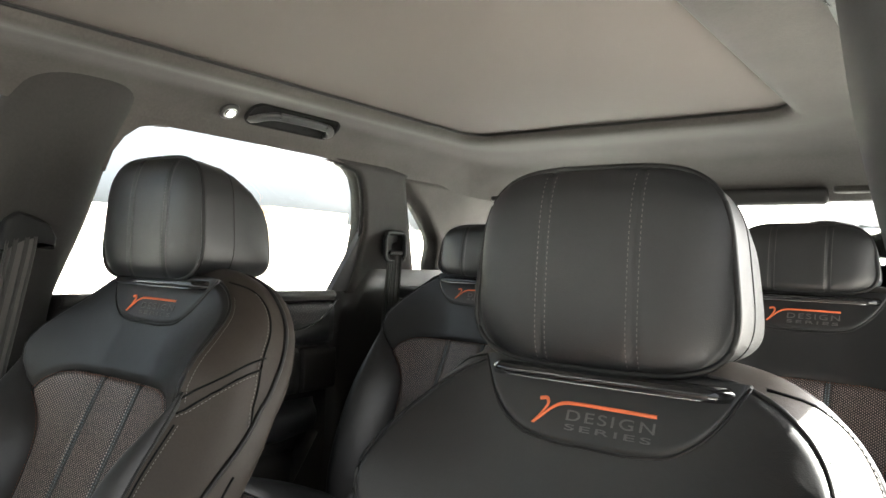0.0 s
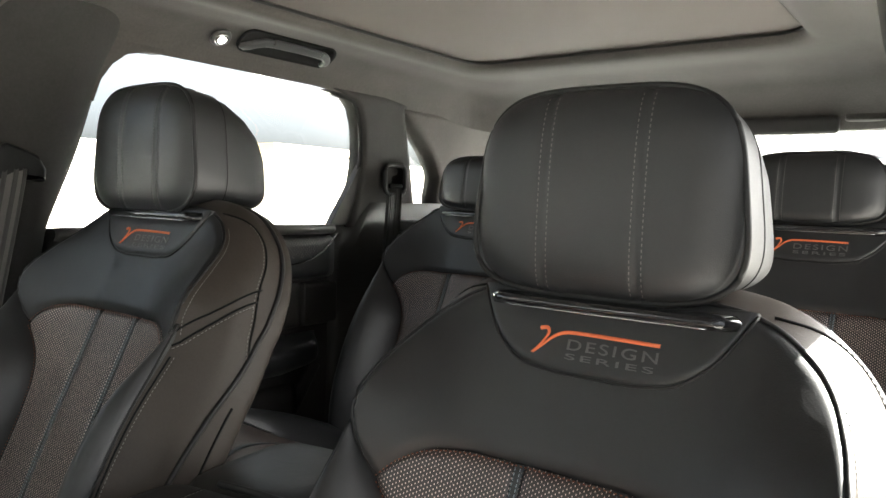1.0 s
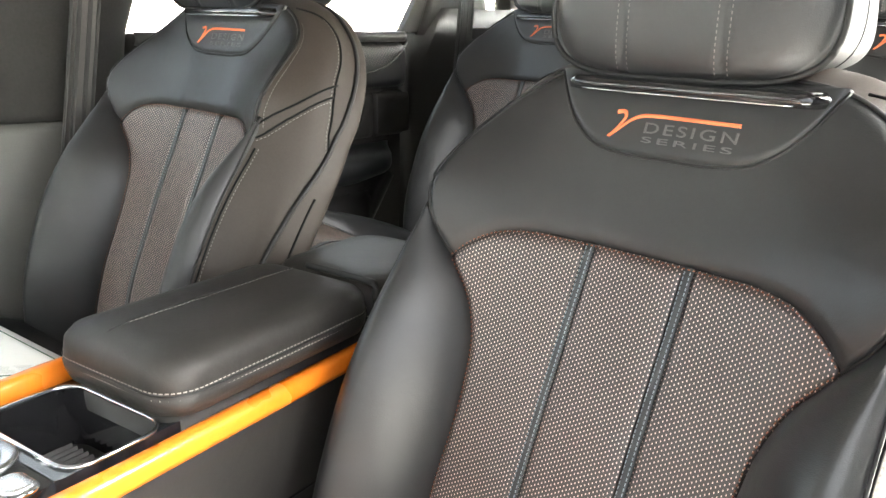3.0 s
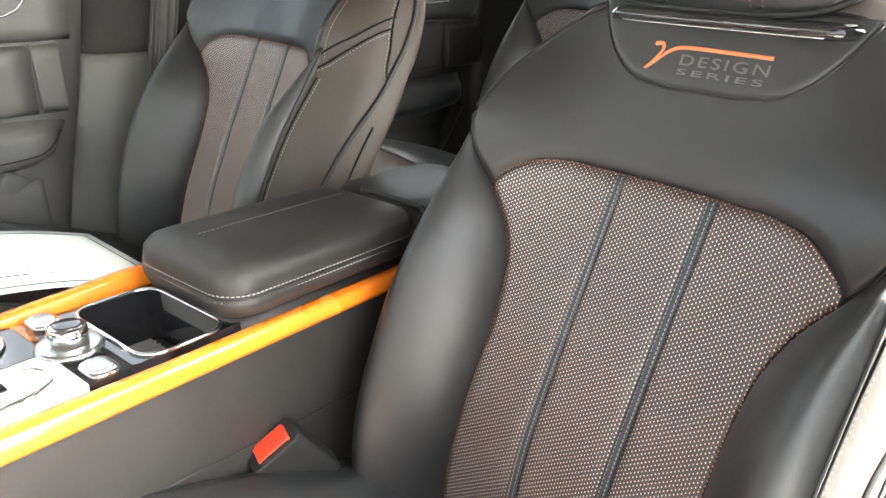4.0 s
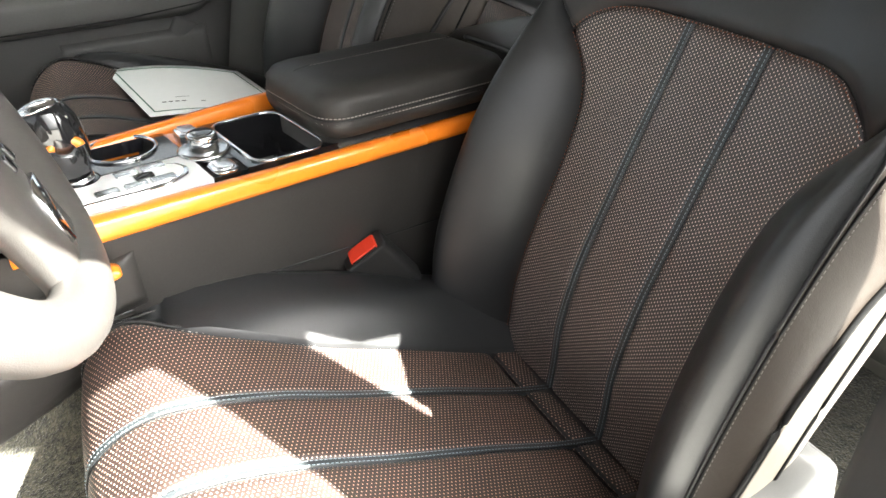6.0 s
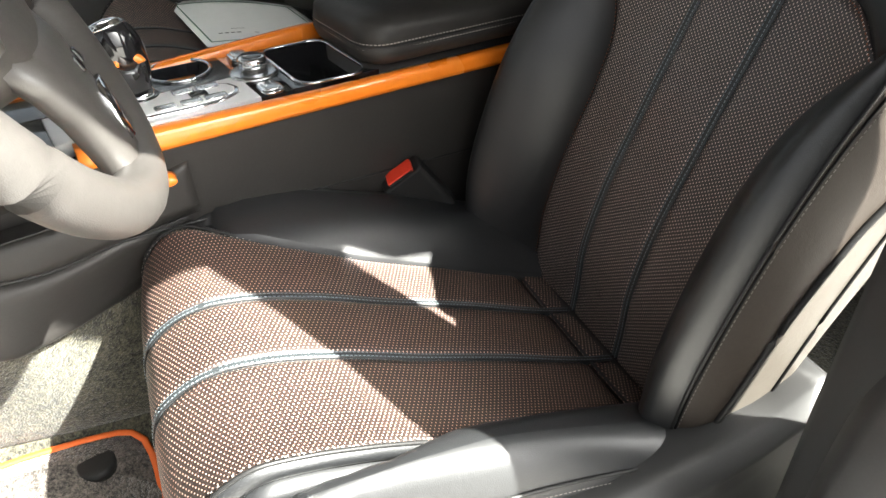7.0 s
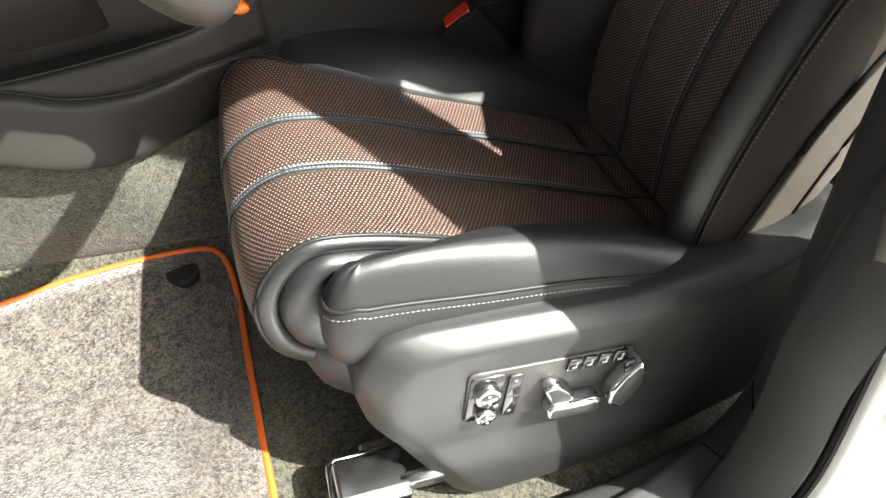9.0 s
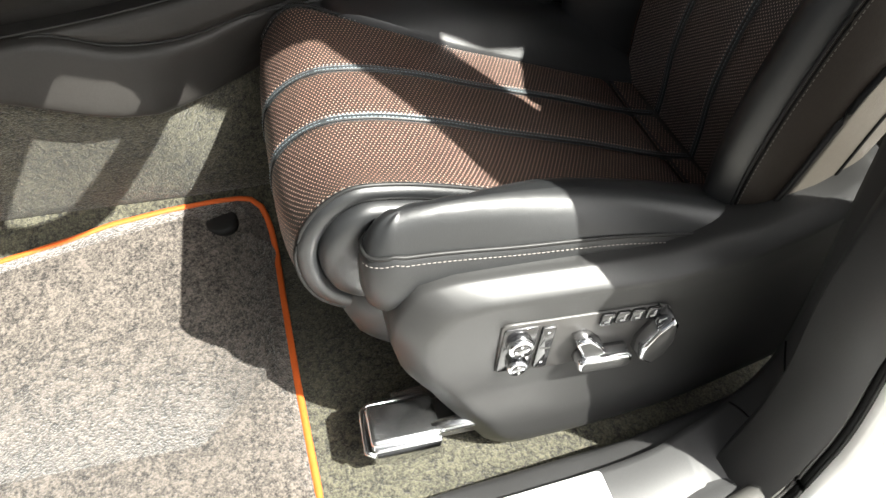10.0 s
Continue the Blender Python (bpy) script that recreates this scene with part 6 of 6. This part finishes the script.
SP = [(-0.325, 0.891), (-0.255, 0.880), (-0.118, 0.856), (-0.021, 0.856), (0.05, 0.875), (0.085, 0.893), (0.110, 0.904), (0.128, 0.890), (0.132, 0.75), (0.10, 0.64), (0.054, 0.612), (-0.064, 0.594), (-0.213, 0.591), (-0.298, 0.599), (-0.319, 0.624), (-0.335, 0.668), (-0.375, 0.745), (-0.390, 0.780), (-0.395, 0.820), (-0.390, 0.855), (-0.362, 0.890)]
spf = match([(y, z) for y, z in SP], 90)
spc = (-0.12, 0.76)


def trim_ring(x, k):
    ring = []
    for y, z in spf:
        y, z = spc[0] + (y - spc[0]) * (1 - k * 0.6), spc[1] + (z - spc[1]) * (1 - k)
        # below a crease under the switches the face flares out again
        down = max(0.0, min(1.0, (0.722 - 0.10 * (y + 0.30) - z) / 0.055))
        ring.append(sp_(x + 0.011 * down * (2 - down) * min(1.0, max(0.0, (0.04 - y) / 0.15)), y, z))
    return ring


loft("side_trim", [trim_ring(x, k) for x, k in ((0.58, 0.0), (0.640, 0.0), (0.647, 0.006), (0.651, 0.020), (0.6635, 0.130), (0.6665, 0.160), (0.668, 0.185), (0.668, 0.24), (0.668, 0.30), (0.668, 0.36), (0.668, 0.44), (0.668, 0.52), (0.667, 0.65), (0.667, 0.9))], SEAT_TRIM, driver, "smooth dark grey plastic side trim")
PLATE = [(-0.300, 0.768), (-0.290, 0.838), (-0.243, 0.829), (-0.128, 0.808), (-0.112, 0.798), (-0.109, 0.760), (-0.118, 0.742), (-0.152, 0.735), (-0.245, 0.751)]


def on_trim(title, outline, low, high, material, label="", inset=0.0015, depth=0.0015):
    return prism(title, [(y - DRIVER_AT.y, z - DRIVER_AT.z) for y, z in outline], low - DRIVER_AT.x, high - DRIVER_AT.x, "x", material, driver, label, inset, depth, smooth=True)


on_trim("switch_plate", match(PLATE, 60), 0.660, 0.6705, PLASTIC, "dark switch panel")
sl = math.atan2(-0.030, 0.165)


def slanted(cy, cz, w_, h_, r):
    return [(cy + a * math.cos(sl) - b_ * math.sin(sl), cz + a * math.sin(sl) + b_ * math.cos(sl)) for a, b_ in rounded(w_, h_, r, 4)]


on_trim("lumbar_block", slanted(-0.276, 0.797, 0.036, 0.066, 0.003), 0.668, 0.6725, BLACK_GLOSS)
on_trim("rocker", slanted(-0.2485, 0.791, 0.015, 0.062, 0.002), 0.668, 0.674, BLACK_GLOSS)
on_trim("rocker_gap", slanted(-0.2485, 0.791, 0.013, 0.0015, 0.0005), 0.672, 0.6745, PLASTIC)
for dz in (0.023, -0.023):
    on_trim("mark", slanted(-0.2485 - dz * math.sin(sl), 0.791 + dz, 0.004, 0.004, 0.001), 0.672, 0.6744, ICON)
for cy, cz, r in ((-0.275, 0.810, 0.0135), (-0.279, 0.779, 0.0110)):
    on_trim("knob", ring_of((cy, cz), r, 28), 0.670, 0.6830, CHROME, "chrome round knob", 0.002, 0.003)
    on_trim("knob_face", ring_of((cy, cz), r * 0.68, 24), 0.680, 0.6838, BLACK_GLOSS, "", 0.001, 0.001)
    for a in range(0, 360, 90):
        on_trim("mark", ring_of((cy + 0.45 * r * math.cos(radians(a)), cz + 0.45 * r * math.sin(radians(a))), r * 0.11, 8), 0.6825, 0.6842, ICON, "", 0.0004, 0.0003)
for k in range(4):
    cy = -0.183 + 0.0165 * k
    cz = 0.8085 + 0.0165 * k * math.tan(sl)
    on_trim("memory_key", slanted(cy, cz, 0.0145, 0.017, 0.002), 0.668, 0.6738, BLACK_GLOSS)
    on_trim("mark", slanted(cy - 0.0008, cz - 0.0028, 0.0066, 0.0034, 0.001), 0.672, 0.6744, ICON)
    on_trim("mark", slanted(cy + 0.0020, cz + 0.0016, 0.0030, 0.0074, 0.001), 0.672, 0.6744, ICON)
# paddles that move the seat
pad_a = slanted(-0.188, 0.757, 0.060, 0.020, 0.008)
on_trim("slide_paddle", pad_a, 0.668, 0.690, CHROME, "chrome seat paddle", 0.003, 0.004)
on_trim("paddle_face", slanted(-0.188, 0.757, 0.054, 0.0145, 0.006), 0.686, 0.6912, SEAT_TRIM)
on_trim("paddle_face", [(-0.2165, 0.7965), (-0.206, 0.798), (-0.193, 0.782), (-0.190, 0.773), (-0.197, 0.7695), (-0.2105, 0.774)], 0.682, 0.6868, SEAT_TRIM)
on_trim("tilt_paddle", [(-0.219, 0.799), (-0.205, 0.801), (-0.190, 0.783), (-0.186, 0.771), (-0.196, 0.766), (-0.213, 0.772)], 0.668, 0.686, CHROME, "chrome seat paddle", 0.003, 0.004)
lev = match([(-0.152, 0.750), (-0.149, 0.768), (-0.134, 0.790), (-0.118, 0.803), (-0.113, 0.796), (-0.114, 0.772), (-0.124, 0.750), (-0.140, 0.738)], 40)
on_trim("recline_lever", lev, 0.668, 0.692, CHROME, "chrome recline lever", 0.003, 0.004)
lc = (-0.131, 0.768)
on_trim("lever_face", [(lc[0] + (y - lc[0]) * 0.84, lc[1] + (z - lc[1]) * 0.88) for y, z in lev], 0.688, 0.6930, SEAT_TRIM)

# chrome slide cover at the front of the outer rail
slide = thing("slide_cover", Vector((0.629, -0.402, 0.648)), "chrome cover and bar at the front end of the seat rail", "seat rail cover")
block("cover", (0.052, 0.078, 0.020), SATIN, slide, (0.016, 0.0, 0.027), (-8, 0, 0), bevel=0.006)
block("cover_skirt", (0.008, 0.075, 0.030), CHROME, slide, (0.042, 0.0, 0.014), (-8, 0, 0), bevel=0.003)
tube("loop", [(-0.012, 0.03, 0.030), (-0.016, -0.034, 0.030), (-0.010, -0.042, 0.029), (0.040, -0.044, 0.026), (0.045, -0.036, 0.024)], 0.004, CHROME, slide)
block("channel", (0.045, 0.10, 0.020), PLASTIC, slide, (0.006, 0.035, 0.004), (-8, 0, 0), bevel=0.006)
tube("rod", [(0.03, 0.03, 0.025), (0.03, 0.11, 0.02)], 0.009, SATIN, slide)
